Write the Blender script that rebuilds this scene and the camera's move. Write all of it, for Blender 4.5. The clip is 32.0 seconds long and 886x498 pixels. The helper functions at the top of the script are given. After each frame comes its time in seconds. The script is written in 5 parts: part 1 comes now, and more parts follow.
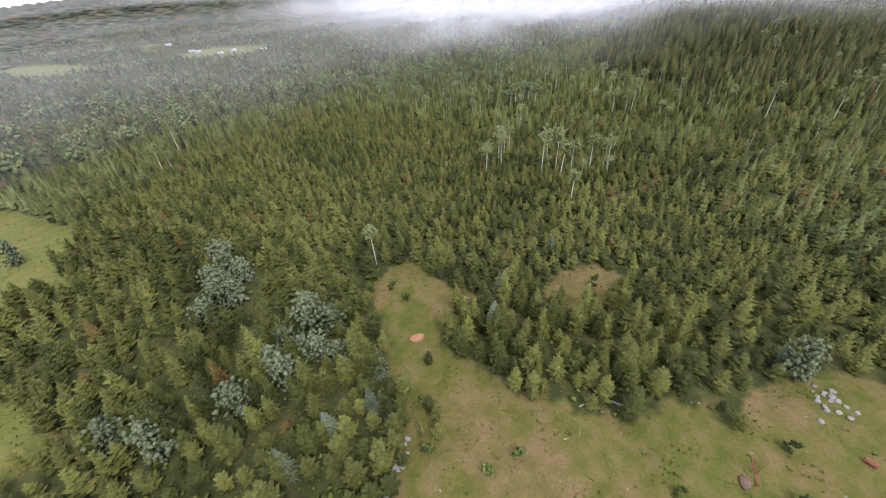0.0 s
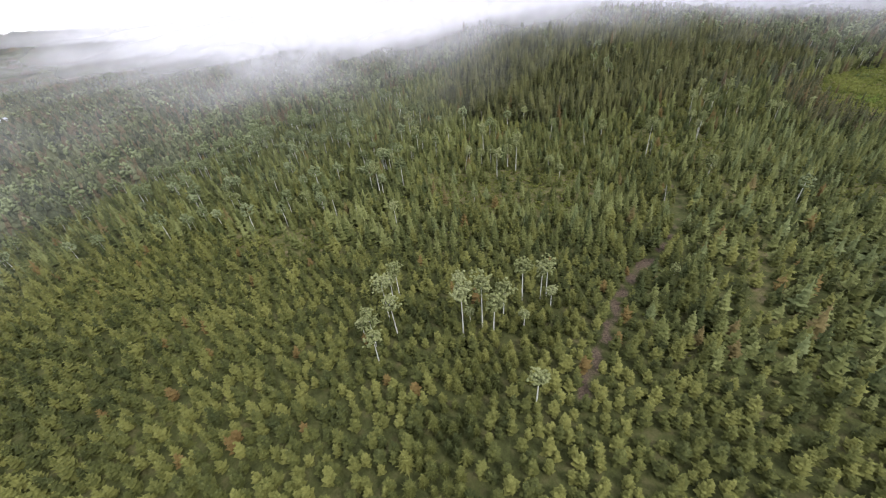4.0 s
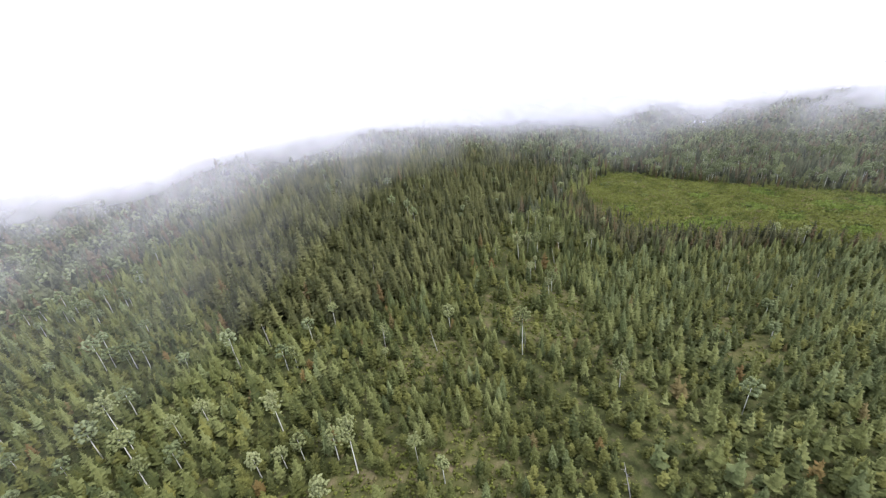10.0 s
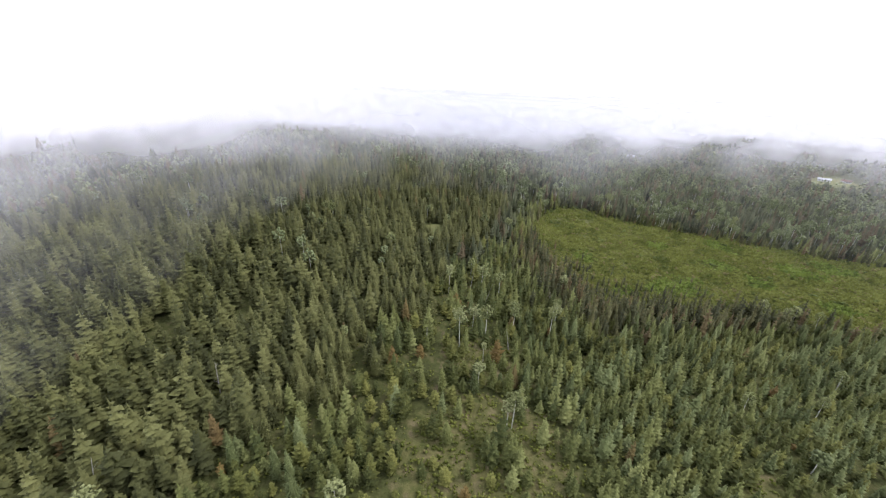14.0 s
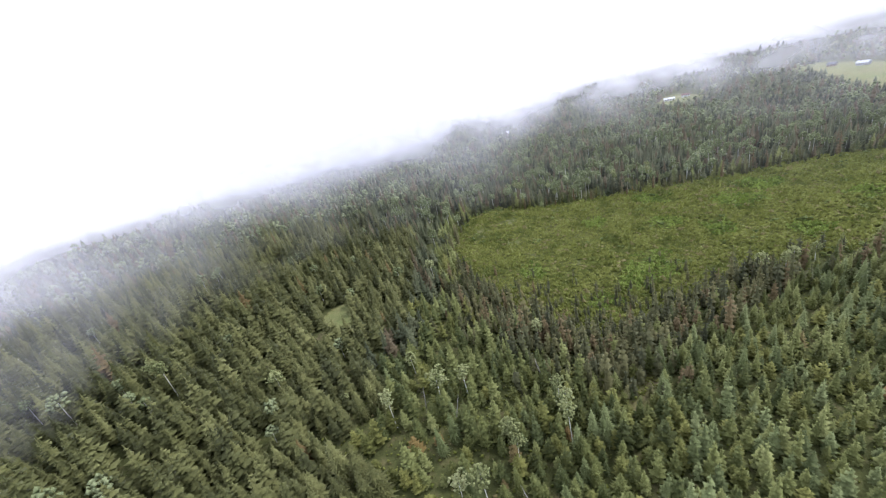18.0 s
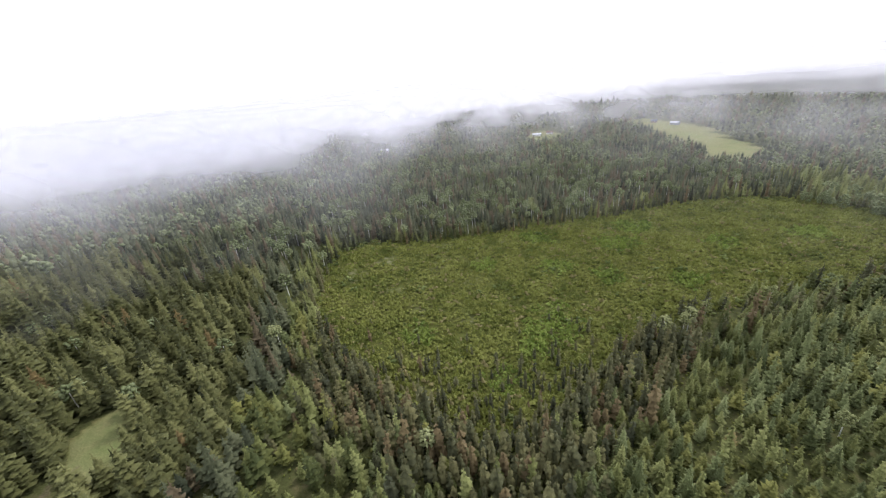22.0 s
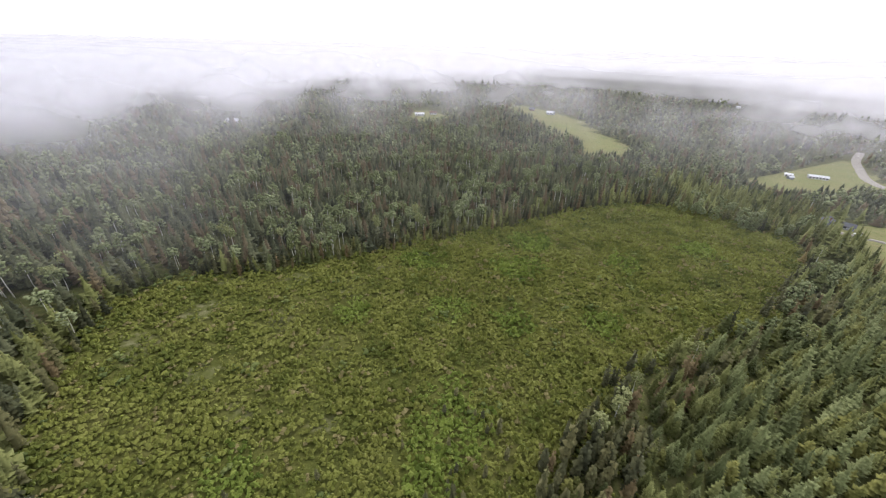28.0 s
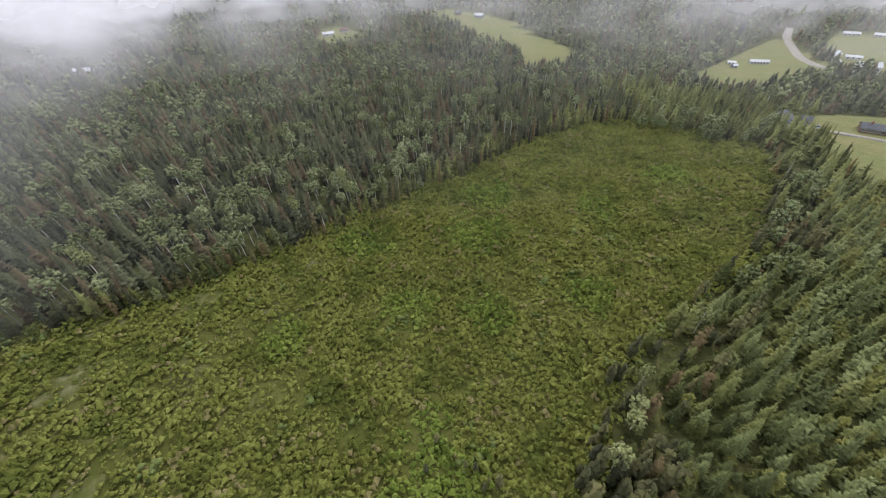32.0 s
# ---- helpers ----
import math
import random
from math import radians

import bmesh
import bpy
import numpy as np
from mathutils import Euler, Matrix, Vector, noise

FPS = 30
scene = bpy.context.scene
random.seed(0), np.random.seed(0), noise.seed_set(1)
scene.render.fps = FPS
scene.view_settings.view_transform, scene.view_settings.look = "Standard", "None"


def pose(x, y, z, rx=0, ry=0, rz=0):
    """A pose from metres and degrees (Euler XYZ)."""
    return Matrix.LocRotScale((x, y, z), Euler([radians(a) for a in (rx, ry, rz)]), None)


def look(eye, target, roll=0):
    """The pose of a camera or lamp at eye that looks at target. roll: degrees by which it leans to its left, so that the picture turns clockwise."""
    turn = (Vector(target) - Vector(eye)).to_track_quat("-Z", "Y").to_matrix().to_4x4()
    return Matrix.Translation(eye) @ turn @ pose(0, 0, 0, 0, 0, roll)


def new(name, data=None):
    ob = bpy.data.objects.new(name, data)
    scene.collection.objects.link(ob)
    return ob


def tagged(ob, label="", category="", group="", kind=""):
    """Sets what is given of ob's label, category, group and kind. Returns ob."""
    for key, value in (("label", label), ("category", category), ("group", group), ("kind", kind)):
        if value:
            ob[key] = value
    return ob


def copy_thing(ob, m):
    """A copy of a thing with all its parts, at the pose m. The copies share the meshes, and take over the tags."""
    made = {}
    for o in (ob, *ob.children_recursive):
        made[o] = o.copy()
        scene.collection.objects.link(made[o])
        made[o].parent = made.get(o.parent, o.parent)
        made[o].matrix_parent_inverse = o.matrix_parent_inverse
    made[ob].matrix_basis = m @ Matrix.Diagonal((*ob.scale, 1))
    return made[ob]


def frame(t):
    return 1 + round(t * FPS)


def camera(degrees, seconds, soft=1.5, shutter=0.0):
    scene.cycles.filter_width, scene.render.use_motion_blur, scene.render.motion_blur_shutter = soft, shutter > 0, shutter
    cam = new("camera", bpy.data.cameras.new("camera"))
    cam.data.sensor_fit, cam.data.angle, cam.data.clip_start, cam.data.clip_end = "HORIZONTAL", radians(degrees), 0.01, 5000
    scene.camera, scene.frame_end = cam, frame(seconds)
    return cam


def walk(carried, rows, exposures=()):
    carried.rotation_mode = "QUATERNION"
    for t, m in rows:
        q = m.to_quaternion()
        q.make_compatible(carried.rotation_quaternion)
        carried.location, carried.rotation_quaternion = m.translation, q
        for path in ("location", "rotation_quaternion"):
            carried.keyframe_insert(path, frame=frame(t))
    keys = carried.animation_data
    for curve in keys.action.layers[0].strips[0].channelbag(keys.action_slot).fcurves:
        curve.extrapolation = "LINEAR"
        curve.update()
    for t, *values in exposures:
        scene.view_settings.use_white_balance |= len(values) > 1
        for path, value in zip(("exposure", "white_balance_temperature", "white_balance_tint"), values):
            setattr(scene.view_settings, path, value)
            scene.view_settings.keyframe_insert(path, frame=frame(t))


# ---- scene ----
import itertools

# ------------------------------------------------------------------ camera

LENS = 100.07
# seconds, x, y, z, heading, tilt, lean
FLIGHT = [
    (0.0, 0.00, 0.00, 60.00, -0.00, -35.48, 3.96),
    (0.5, 0.30, 8.68, 60.79, 1.60, -35.60, 2.47),
    (1.0, 0.87, 17.28, 61.39, 2.53, -35.52, 2.19),
    (1.5, 1.73, 25.78, 61.66, 4.30, -35.54, 2.69),
    (2.0, 2.74, 34.49, 62.12, 7.25, -34.38, 4.84),
    (2.5, 4.65, 44.37, 63.24, 11.35, -34.39, 6.37),
    (3.0, 6.84, 53.08, 64.60, 14.94, -34.53, 7.23),
    (3.5, 9.55, 61.77, 66.10, 18.61, -34.66, 7.16),
    (5.5, 24.09, 92.73, 71.81, 31.29, -35.93, 2.26),
    (6.0, 28.28, 99.15, 73.56, 34.77, -42.10, -2.42),
    (6.5, 32.82, 105.63, 74.86, 36.14, -36.06, -5.41),
    (7.0, 37.38, 111.22, 75.67, 36.45, -25.27, -5.60),
    (7.5, 41.90, 117.22, 76.64, 38.36, -24.69, -4.24),
    (8.0, 46.52, 122.99, 77.76, 40.91, -24.69, -3.32),
    (8.5, 51.65, 128.67, 78.37, 44.06, -24.55, -1.54),
    (9.0, 57.11, 133.87, 78.97, 46.54, -24.32, -1.29),
    (9.5, 62.87, 139.03, 79.61, 51.65, -24.15, 2.93),
    (10.0, 69.06, 143.94, 80.62, 56.07, -24.04, 6.06),
    (10.5, 75.74, 149.20, 81.11, 57.89, -24.24, 2.71),
    (11.0, 82.21, 153.25, 80.69, 58.56, -24.33, 3.13),
    (11.5, 88.57, 157.02, 79.84, 63.58, -24.21, 4.93),
    (12.0, 96.12, 160.60, 79.00, 65.32, -23.88, 3.44),
    (12.5, 104.20, 164.23, 78.22, 67.06, -23.84, 2.52),
    (13.0, 112.07, 167.76, 77.65, 68.37, -23.81, 0.02),
    (13.5, 120.04, 170.77, 77.21, 68.04, -23.89, -2.72),
    (15.5, 151.30, 179.30, 78.29, 68.91, -22.84, 0.96),
    (16.0, 159.17, 181.59, 77.98, 70.79, -22.68, -4.91),
    (16.5, 166.40, 184.02, 77.79, 73.33, -22.99, 4.15),
    (17.0, 173.36, 185.80, 77.51, 74.45, -23.13, -0.13),
    (17.5, 180.05, 187.56, 77.18, 78.13, -23.06, 14.90),
    (18.0, 186.32, 188.19, 76.36, 82.65, -23.32, 14.68),
    (18.5, 192.22, 188.37, 75.35, 86.21, -23.55, 12.30),
    (19.0, 198.10, 188.14, 74.55, 89.78, -23.89, 8.84),
    (19.5, 203.39, 187.76, 73.92, 92.47, -24.06, 5.43),
    (20.0, 208.49, 187.08, 73.43, 94.98, -24.18, 3.88),
    (20.5, 213.65, 186.34, 73.15, 97.34, -24.31, 3.53),
    (21.0, 218.86, 185.44, 73.11, 99.69, -24.45, 3.74),
    (21.5, 223.40, 184.24, 72.97, 101.14, -24.47, 4.06),
    (22.0, 228.02, 183.13, 72.70, 103.03, -24.50, 5.93),
    (22.5, 232.98, 181.91, 72.98, 106.95, -24.78, 8.20),
    (23.0, 237.39, 180.62, 72.73, 110.82, -24.89, 8.71),
    (23.5, 241.48, 178.77, 72.55, 113.48, -25.04, 4.78),
    (24.0, 245.40, 176.57, 72.40, 114.99, -25.10, 3.26),
    (24.5, 249.44, 174.47, 72.14, 116.62, -25.17, 1.03),
    (25.0, 253.44, 172.34, 71.94, 117.67, -25.16, -3.18),
    (25.5, 257.61, 170.28, 71.78, 118.71, -25.22, -0.01),
    (27.5, 272.82, 160.23, 70.97, 122.00, -29.01, -1.26),
    (28.0, 276.66, 157.79, 71.11, 122.56, -29.12, -1.64),
    (28.5, 280.87, 154.81, 70.83, 123.05, -16.65, -1.38),
    (29.0, 284.74, 152.33, 70.53, 123.87, -14.70, -1.18),
    (29.5, 288.81, 149.65, 70.55, 124.92, -3.95, -0.80),
    (30.0, 292.66, 147.04, 70.41, 126.42, 0.10, 0.01),
    (30.5, 295.79, 144.57, 69.95, 128.06, -3.63, 0.67),
    (31.0, 298.59, 142.29, 69.84, 129.65, -15.32, 1.50),
    (31.5, 301.27, 139.96, 69.82, 130.84, -28.28, 2.24),
    (32.0, 304.27, 137.44, 70.06, 131.88, -40.71, 2.62),
]


def aim(x, y, z, heading, tilt, lean):
    h, p = radians(heading), radians(tilt)
    ahead = Vector((math.sin(h) * math.cos(p), math.cos(h) * math.cos(p), math.sin(p)))
    return look((x, y, z), Vector((x, y, z)) + ahead, -lean)


cam = camera(LENS, 32.0, soft=1.2)
EXPOSURES = ((0, 0.55, 6200, 15), (3, 0.55, 6200, 15), (6, 0.55, 6500, 15), (8, 0.6, 6400, 15), (10, 0.82, 6100, 16), (11.5, 0.7, 6200, 16), (13, 0.62, 6250, 15), (16, 0.6, 6100, 16), (17, 0.82, 5950, 16),
             (18.5, 0.84, 5950, 16), (20, 0.62, 6200, 15), (25, 0.55, 6350, 15), (28, 0.46, 6500, 15), (29, 0.5, 6500, 15), (30.5, 0.5, 6450, 14), (32, 0.38, 6450, 12))
walk(cam, [(row[0], aim(*row[1:])) for row in FLIGHT], EXPOSURES)

# ------------------------------------------------------------------ sky and light

world = bpy.data.worlds.new("overcast_sky")
scene.world = world
world.use_nodes = True
wn, wl = world.node_tree.nodes, world.node_tree.links
wn.clear()
sky = wn.new("ShaderNodeTexSky")
sky.sky_type, sky.sun_disc = "NISHITA", False
sky.sun_elevation, sky.sun_rotation = radians(52), radians(150)
sky_bg = wn.new("ShaderNodeBackground")
sky_bg.inputs["Strength"].default_value = 0.05
cloud_bg = wn.new("ShaderNodeBackground")
cloud_bg.inputs["Color"].default_value = (0.96, 0.97, 1.0, 1)
cloud_bg.inputs["Strength"].default_value = 0.95
both = wn.new("ShaderNodeAddShader")
world_out = wn.new("ShaderNodeOutputWorld")
wl.new(sky.outputs[0], sky_bg.inputs["Color"])
wl.new(sky_bg.outputs[0], both.inputs[0])
wl.new(cloud_bg.outputs[0], both.inputs[1])
wl.new(both.outputs[0], world_out.inputs["Surface"])

sun_data = bpy.data.lights.new("sun", "SUN")
sun_data.energy, sun_data.angle, sun_data.color = 1.5, radians(12), (1.0, 0.97, 0.92)
sun = new("sun", sun_data)
sun.matrix_world = look((0, 0, 400), (-60, 105, 250))
scene.view_settings.exposure = 0.5
scene.cycles.transparent_max_bounces = 32

# ------------------------------------------------------------------ the lie of the land

# broad hills and hollows: x, y, reach, height
HILLS = (
    (0, 50, 160, 6.74),
    (100, 200, 120, -5.84),
    (200, 300, 150, 9.76),
    (300, 420, 200, 1.76),
    (236, 342, 58, 12.0),
    (450, 460, 120, 20.0),
    (320, 570, 110, 20.0),
    (390, 80, 120, -2.76),
    (310, 170, 90, -7.26),
    (300, -150, 180, 3.85),
    (360, -420, 220, -28.17),
    (650, -200, 220, -9.29),
    (740, 120, 220, -10.65),
    (-120, 200, 200, 11.75),
    (-40, 350, 150, -0.41),
    (210, 200, 100, -4.46),
    (-400, 600, 400, -31.12),
    (-600, 200, 300, -5.41),
    (-1300, 1800, 450, 80.0),
    (-600, 2300, 420, 60.0),
    (150, 0, 150, -4.00),
)
LEVEL = 1.57


def ground_z(x, y):
    x, y = np.asarray(x, float), np.asarray(y, float)
    z = np.full(np.broadcast(x, y).shape, LEVEL)
    for a, b, s, h in HILLS:
        z = z + h * np.exp(-((x - a) ** 2 + (y - b) ** 2) / (2 * s * s))
    return z


# outlines on the plan
BOG = [(411, 86), (414, 149), (426, 177), (414, 197), (390, 204), (365, 206), (333, 198), (311, 189), (294, 173), (280, 160),
       (288, 138), (303, 108), (312, 75), (308, 44), (301, 6), (307, -38), (322, -72), (350, -75), (378, -72), (396, -45), (403, -8), (405, 36)]
GLADE = [(-15, 71), (-6, 74), (-1, 65), (7, 60), (1, 55), (-2, 49), (3, 43), (8, 39), (18, 34), (27, 30), (35, 34), (42, 30),
         (57, 38), (66, 38), (74, 34), (80, 0), (-8, 0), (-10, 22), (-8, 37), (-11, 44), (-12, 51), (-16, 59), (-16, 67)]
GLADE_EAST = [(27, 68), (41, 69), (42, 59), (35, 54), (26, 55), (20, 58)]
GLADE_WEST = [(-167, 130), (-137, 117), (-109, 99), (-102, 86), (-97, 76), (-102, 68), (-118, 62), (-170, 90)]
GLADE_SOUTHWEST = [(-85, 42), (-69, 39), (-62, 31), (-72, 22), (-95, 25)]
SCRUB_NORTH = [(-14, 204), (-4, 216), (11, 198), (18, 180), (3, 181), (-7, 191)]
SCRUB_MIDDLE = [(70, 217), (94, 206), (132, 180), (122, 165), (96, 154), (58, 189), (61, 204)]
SCRUB_EAST = [(188, 206), (207, 196), (210, 171), (188, 165), (173, 169), (171, 184), (172, 197)]
SCRUB_LOW = [(131, 214), (143, 221), (156, 209), (158, 196), (140, 190)]
SCRUB_GLEN = [(208, 130), (216, 118), (192, 109), (187, 118)]
SCRUB_TRACKSIDE = [(213, 197), (222, 185), (234, 184), (232, 200), (220, 208)]
SCRUB_BOGSIDE = [(254, 160), (262, 150), (278, 146), (284, 160), (275, 167), (262, 163)]
HOLLOW = [(324, 256), (321, 249), (306, 245), (299, 247), (303, 256), (314, 261)]
TRACK = [(50, 99), (56, 103), (66, 109), (79, 117), (91, 122), (108, 126), (129, 137), (146, 152), (160, 180), (172, 197), (193, 206), (206, 204), (216, 208), (226, 212), (236, 215)]
TRAIL = [(264, 280), (276, 274), (287, 267), (296, 259), (306, 255)]
STRIP = [(101, 95), (118, 108), (140, 118), (160, 140), (178, 162)]
FIELD_LONG = [(735, -250), (726, -290), (666, -300), (490, -212), (478, -150), (490, -128), (532, -172), (640, -212)]
FIELD_ROADSIDE = [(392, -200), (390, -330), (384, -425), (342, -340), (316, -292), (337, -239), (348, -182), (368, -165)]
FIELD_YARD = [(330, -125), (302, -152), (270, -170), (262, -70), (288, -60), (299, -76), (300, -98), (318, -108)]
FIELD_FARM = [(339, -378), (345, -470), (270, -520), (230, -330), (290, -298), (316, -288)]
FIELD_TOP = [(690, -50), (775, -105), (760, -140), (685, -100)]
FIELD_VALLEY = [(-420, 760), (-330, 780), (-300, 860), (-480, 900), (-620, 960), (-640, 900)]
FIELD_VALLEY_WEST = [(-760, 700), (-600, 650), (-560, 720), (-740, 800)]
SEDGE = ((416, 163, 10), (400, 172, 12), (383, 153, 11), (387, 127, 9), (388, 190, 12), (405, 140, 9), (352, 168, 8), (370, 175, 9), (365, 140, 7), (398, 110, 7), (345, 60, 6), (372, 20, 6), (340, 150, 7))
GREENER = ((324, 125, 12), (333, 118, 9), (316, 135, 8), (372, 60, 14), (385, 40, 12), (350, 20, 10), (395, 92, 11), (340, -20, 11), (306, 150, 8), (362, 100, 10), (345, 85, 9), (330, 60, 9), (378, 130, 8), (336, 170, 8))
BIG_WOOD = [(150, 240), (190, 226), (225, 228), (262, 226), (290, 232), (330, 225), (390, 232), (420, 300), (330, 400), (200, 400), (130, 330), (120, 270)]
SILVER_WOOD = [(175, 120), (205, 165), (228, 186), (270, 196), (300, 190), (290, 150), (300, 100), (306, 50), (296, 0), (290, -60), (250, -60), (200, 60)]
LANE = [(384, -470), (376, -420), (362, -376), (350, -335), (335, -303), (318, -288), (295, -292), (262, -320), (200, -380)]


def inside(poly, x, y):
    """Signed distance to an outline, positive inside."""
    px = np.array(poly, float)
    best = np.full(x.shape, 1e18)
    odd = np.zeros(x.shape, bool)
    for (ax, ay), (bx, by) in zip(px, np.roll(px, -1, 0)):
        ex, ey = bx - ax, by - ay
        u = np.clip(((x - ax) * ex + (y - ay) * ey) / (ex * ex + ey * ey), 0, 1)
        best = np.minimum(best, (x - ax - u * ex) ** 2 + (y - ay - u * ey) ** 2)
        if by != ay:
            odd ^= ((ay > y) != (by > y)) & (x < ex * (y - ay) / (by - ay) + ax)
    return np.where(odd, 1, -1) * np.sqrt(best)


def away(line, x, y):
    """Distance to a line on the plan."""
    best = np.full(x.shape, 1e18)
    for (ax, ay), (bx, by) in zip(line, line[1:]):
        ex, ey = bx - ax, by - ay
        u = np.clip(((x - ax) * ex + (y - ay) * ey) / (ex * ex + ey * ey), 0, 1)
        best = np.minimum(best, (x - ax - u * ex) ** 2 + (y - ay - u * ey) ** 2)
    return np.sqrt(best)


def step(a, b, v):
    u = np.clip((v - a) / (b - a), 0, 1)
    return u * u * (3 - 2 * u)


def lumps(x, y, size, seed=0):
    """Soft random field about 0..1, with features of that size."""
    r = np.random.RandomState(seed)
    total = 0
    for k in range(7):
        a, p = r.uniform(0, 2 * np.pi), r.uniform(0, 2 * np.pi)
        w = 2 * np.pi / size * r.uniform(0.6, 1.5)
        total = total + np.sin(w * (x * math.cos(a) + y * math.sin(a)) + p + 1.3 * np.sin(w * 0.7 * (y * math.cos(a) - x * math.sin(a)) + p * 2))
    return 0.5 + total / 7 * 0.75


def ragged(sd, x, y, amount=3.0, size=9.0, seed=3):
    return sd + (lumps(x, y, size, seed) - 0.5) * 2 * amount


def spots(places, x, y):
    """Nearness to round patches: 1 at their middles, 0 outside."""
    return np.max([step(1.2, 0.3, np.hypot(x - a, y - b) / r + 0.5 * (lumps(x, y, r, 91) - 0.5)) for a, b, r in places], 0)


GLADES = (GLADE, GLADE_EAST, GLADE_WEST, GLADE_SOUTHWEST, HOLLOW)
SCRUBS = (SCRUB_NORTH, SCRUB_MIDDLE, SCRUB_EAST, SCRUB_LOW, SCRUB_GLEN, SCRUB_TRACKSIDE, SCRUB_BOGSIDE)
FIELDS = (FIELD_LONG, FIELD_ROADSIDE, FIELD_YARD, FIELD_FARM, FIELD_TOP, FIELD_VALLEY, FIELD_VALLEY_WEST)


def most(polys, x, y):
    return np.max([inside(p, x, y) for p in polys], 0)


# ------------------------------------------------------------------ materials

def material(name, rough=0.8, spec=0.2):
    m = bpy.data.materials.new(name)
    m.use_nodes = True
    b = m.node_tree.nodes["Principled BSDF"]
    b.inputs["Roughness"].default_value = rough
    b.inputs["Specular IOR Level"].default_value = spec
    return m, m.node_tree.nodes, m.node_tree.links, b


def noise_node(n, l, scale, detail=4.0, where=None, rough=0.55):
    t = n.new("ShaderNodeTexNoise")
    t.inputs["Scale"].default_value, t.inputs["Detail"].default_value, t.inputs["Roughness"].default_value = scale, detail, rough
    if where is None:
        where = n.new("ShaderNodeNewGeometry").outputs["Position"]
    l.new(where, t.inputs["Vector"])
    return t.outputs["Fac"]


def ramp(n, l, fac, *stops):
    r = n.new("ShaderNodeValToRGB")
    while len(r.color_ramp.elements) < len(stops):
        r.color_ramp.elements.new(0.5)
    for e, (p, c) in zip(r.color_ramp.elements, stops):
        e.position, e.color = p, (*c, 1) if len(c) == 3 else c
    l.new(fac, r.inputs["Fac"])
    return r.outputs["Color"]


def blend(n, l, fac, a, b, kind="MIX"):
    m = n.new("ShaderNodeMix")
    m.data_type, m.blend_type = "RGBA", kind
    for socket, v in ((m.inputs[0], fac), (m.inputs[6], a), (m.inputs[7], b)):
        if isinstance(v, (int, float)):
            socket.default_value = v
        elif isinstance(v, tuple):
            socket.default_value = (*v, 1)
        else:
            l.new(v, socket)
    return m.outputs[2]


def sums(n, l, op, a, b, c=None):
    m = n.new("ShaderNodeMath")
    m.operation = op
    for socket, v in zip(m.inputs, (a, b, c)):
        if v is None:
            continue
        if isinstance(v, (int, float)):
            socket.default_value = v
        else:
            l.new(v, socket)
    return m.outputs[0]


def bump(n, l, b, height, distance, strength=0.6):
    k = n.new("ShaderNodeBump")
    k.inputs["Strength"].default_value, k.inputs["Distance"].default_value = strength, distance
    l.new(height, k.inputs["Height"])
    l.new(k.outputs["Normal"], b.inputs["Normal"])


def attribute(n, name):
    a = n.new("ShaderNodeAttribute")
    a.attribute_name = name
    return a.outputs["Fac"]


def foliage(name, dark, mid, light, hazel=None, share=0.0, own_part=0.70, spray_part=0.24, patch_part=0.9, patch_size=0.03):
    """Needles or leaves: each plant has its own tint, each spray a smaller one."""
    m, n, l, b = material(name, 0.75, 0.15)
    own = sums(n, l, "FRACT", sums(n, l, "ADD", attribute(n, "tint"), n.new("ShaderNodeObjectInfo").outputs["Random"]), 0.0)
    spray = n.new("ShaderNodeNewGeometry").outputs["Random Per Island"]
    patch = noise_node(n, l, patch_size, 3.0)
    fac = sums(n, l, "ADD", sums(n, l, "MULTIPLY", own, own_part), sums(n, l, "MULTIPLY", spray, spray_part))
    fac = sums(n, l, "ADD", fac, sums(n, l, "MULTIPLY_ADD", patch, patch_part, 0.5 - (own_part + spray_part + patch_part) / 2))
    colour = ramp(n, l, fac, (0.08, dark), (0.5, mid), (0.95, light))
    if hazel:
        odd = sums(n, l, "GREATER_THAN", sums(n, l, "FRACT", sums(n, l, "MULTIPLY", own, 17.31), 0.0), 1.0 - share)
        colour = blend(n, l, sums(n, l, "MULTIPLY", odd, 0.75), colour, hazel)
    fine = noise_node(n, l, 2.2, 3.0)
    colour = blend(n, l, 0.35, colour, ramp(n, l, fine, (0.3, (0.55, 0.55, 0.55)), (0.7, (1.3, 1.3, 1.3))), "MULTIPLY")
    l.new(colour, b.inputs["Base Color"])
    bump(n, l, b, noise_node(n, l, 5.0, 2.0), 0.12, 0.5)
    return m


def simple(name, a, c, scale, rough=0.8, spec=0.25, relief=0.02, metal=0.0):
    m, n, l, b = material(name, rough, spec)
    where = n.new("ShaderNodeTexCoord").outputs["Object"]
    f1, f2 = noise_node(n, l, scale, 5.0, where), noise_node(n, l, scale * 7, 3.0, where)
    fac = sums(n, l, "ADD", sums(n, l, "MULTIPLY", f1, 0.7), sums(n, l, "MULTIPLY", f2, 0.3))
    l.new(ramp(n, l, fac, (0.3, a), (0.7, c)), b.inputs["Base Color"])
    b.inputs["Metallic"].default_value = metal
    bump(n, l, b, f2, relief, 0.5)
    return m


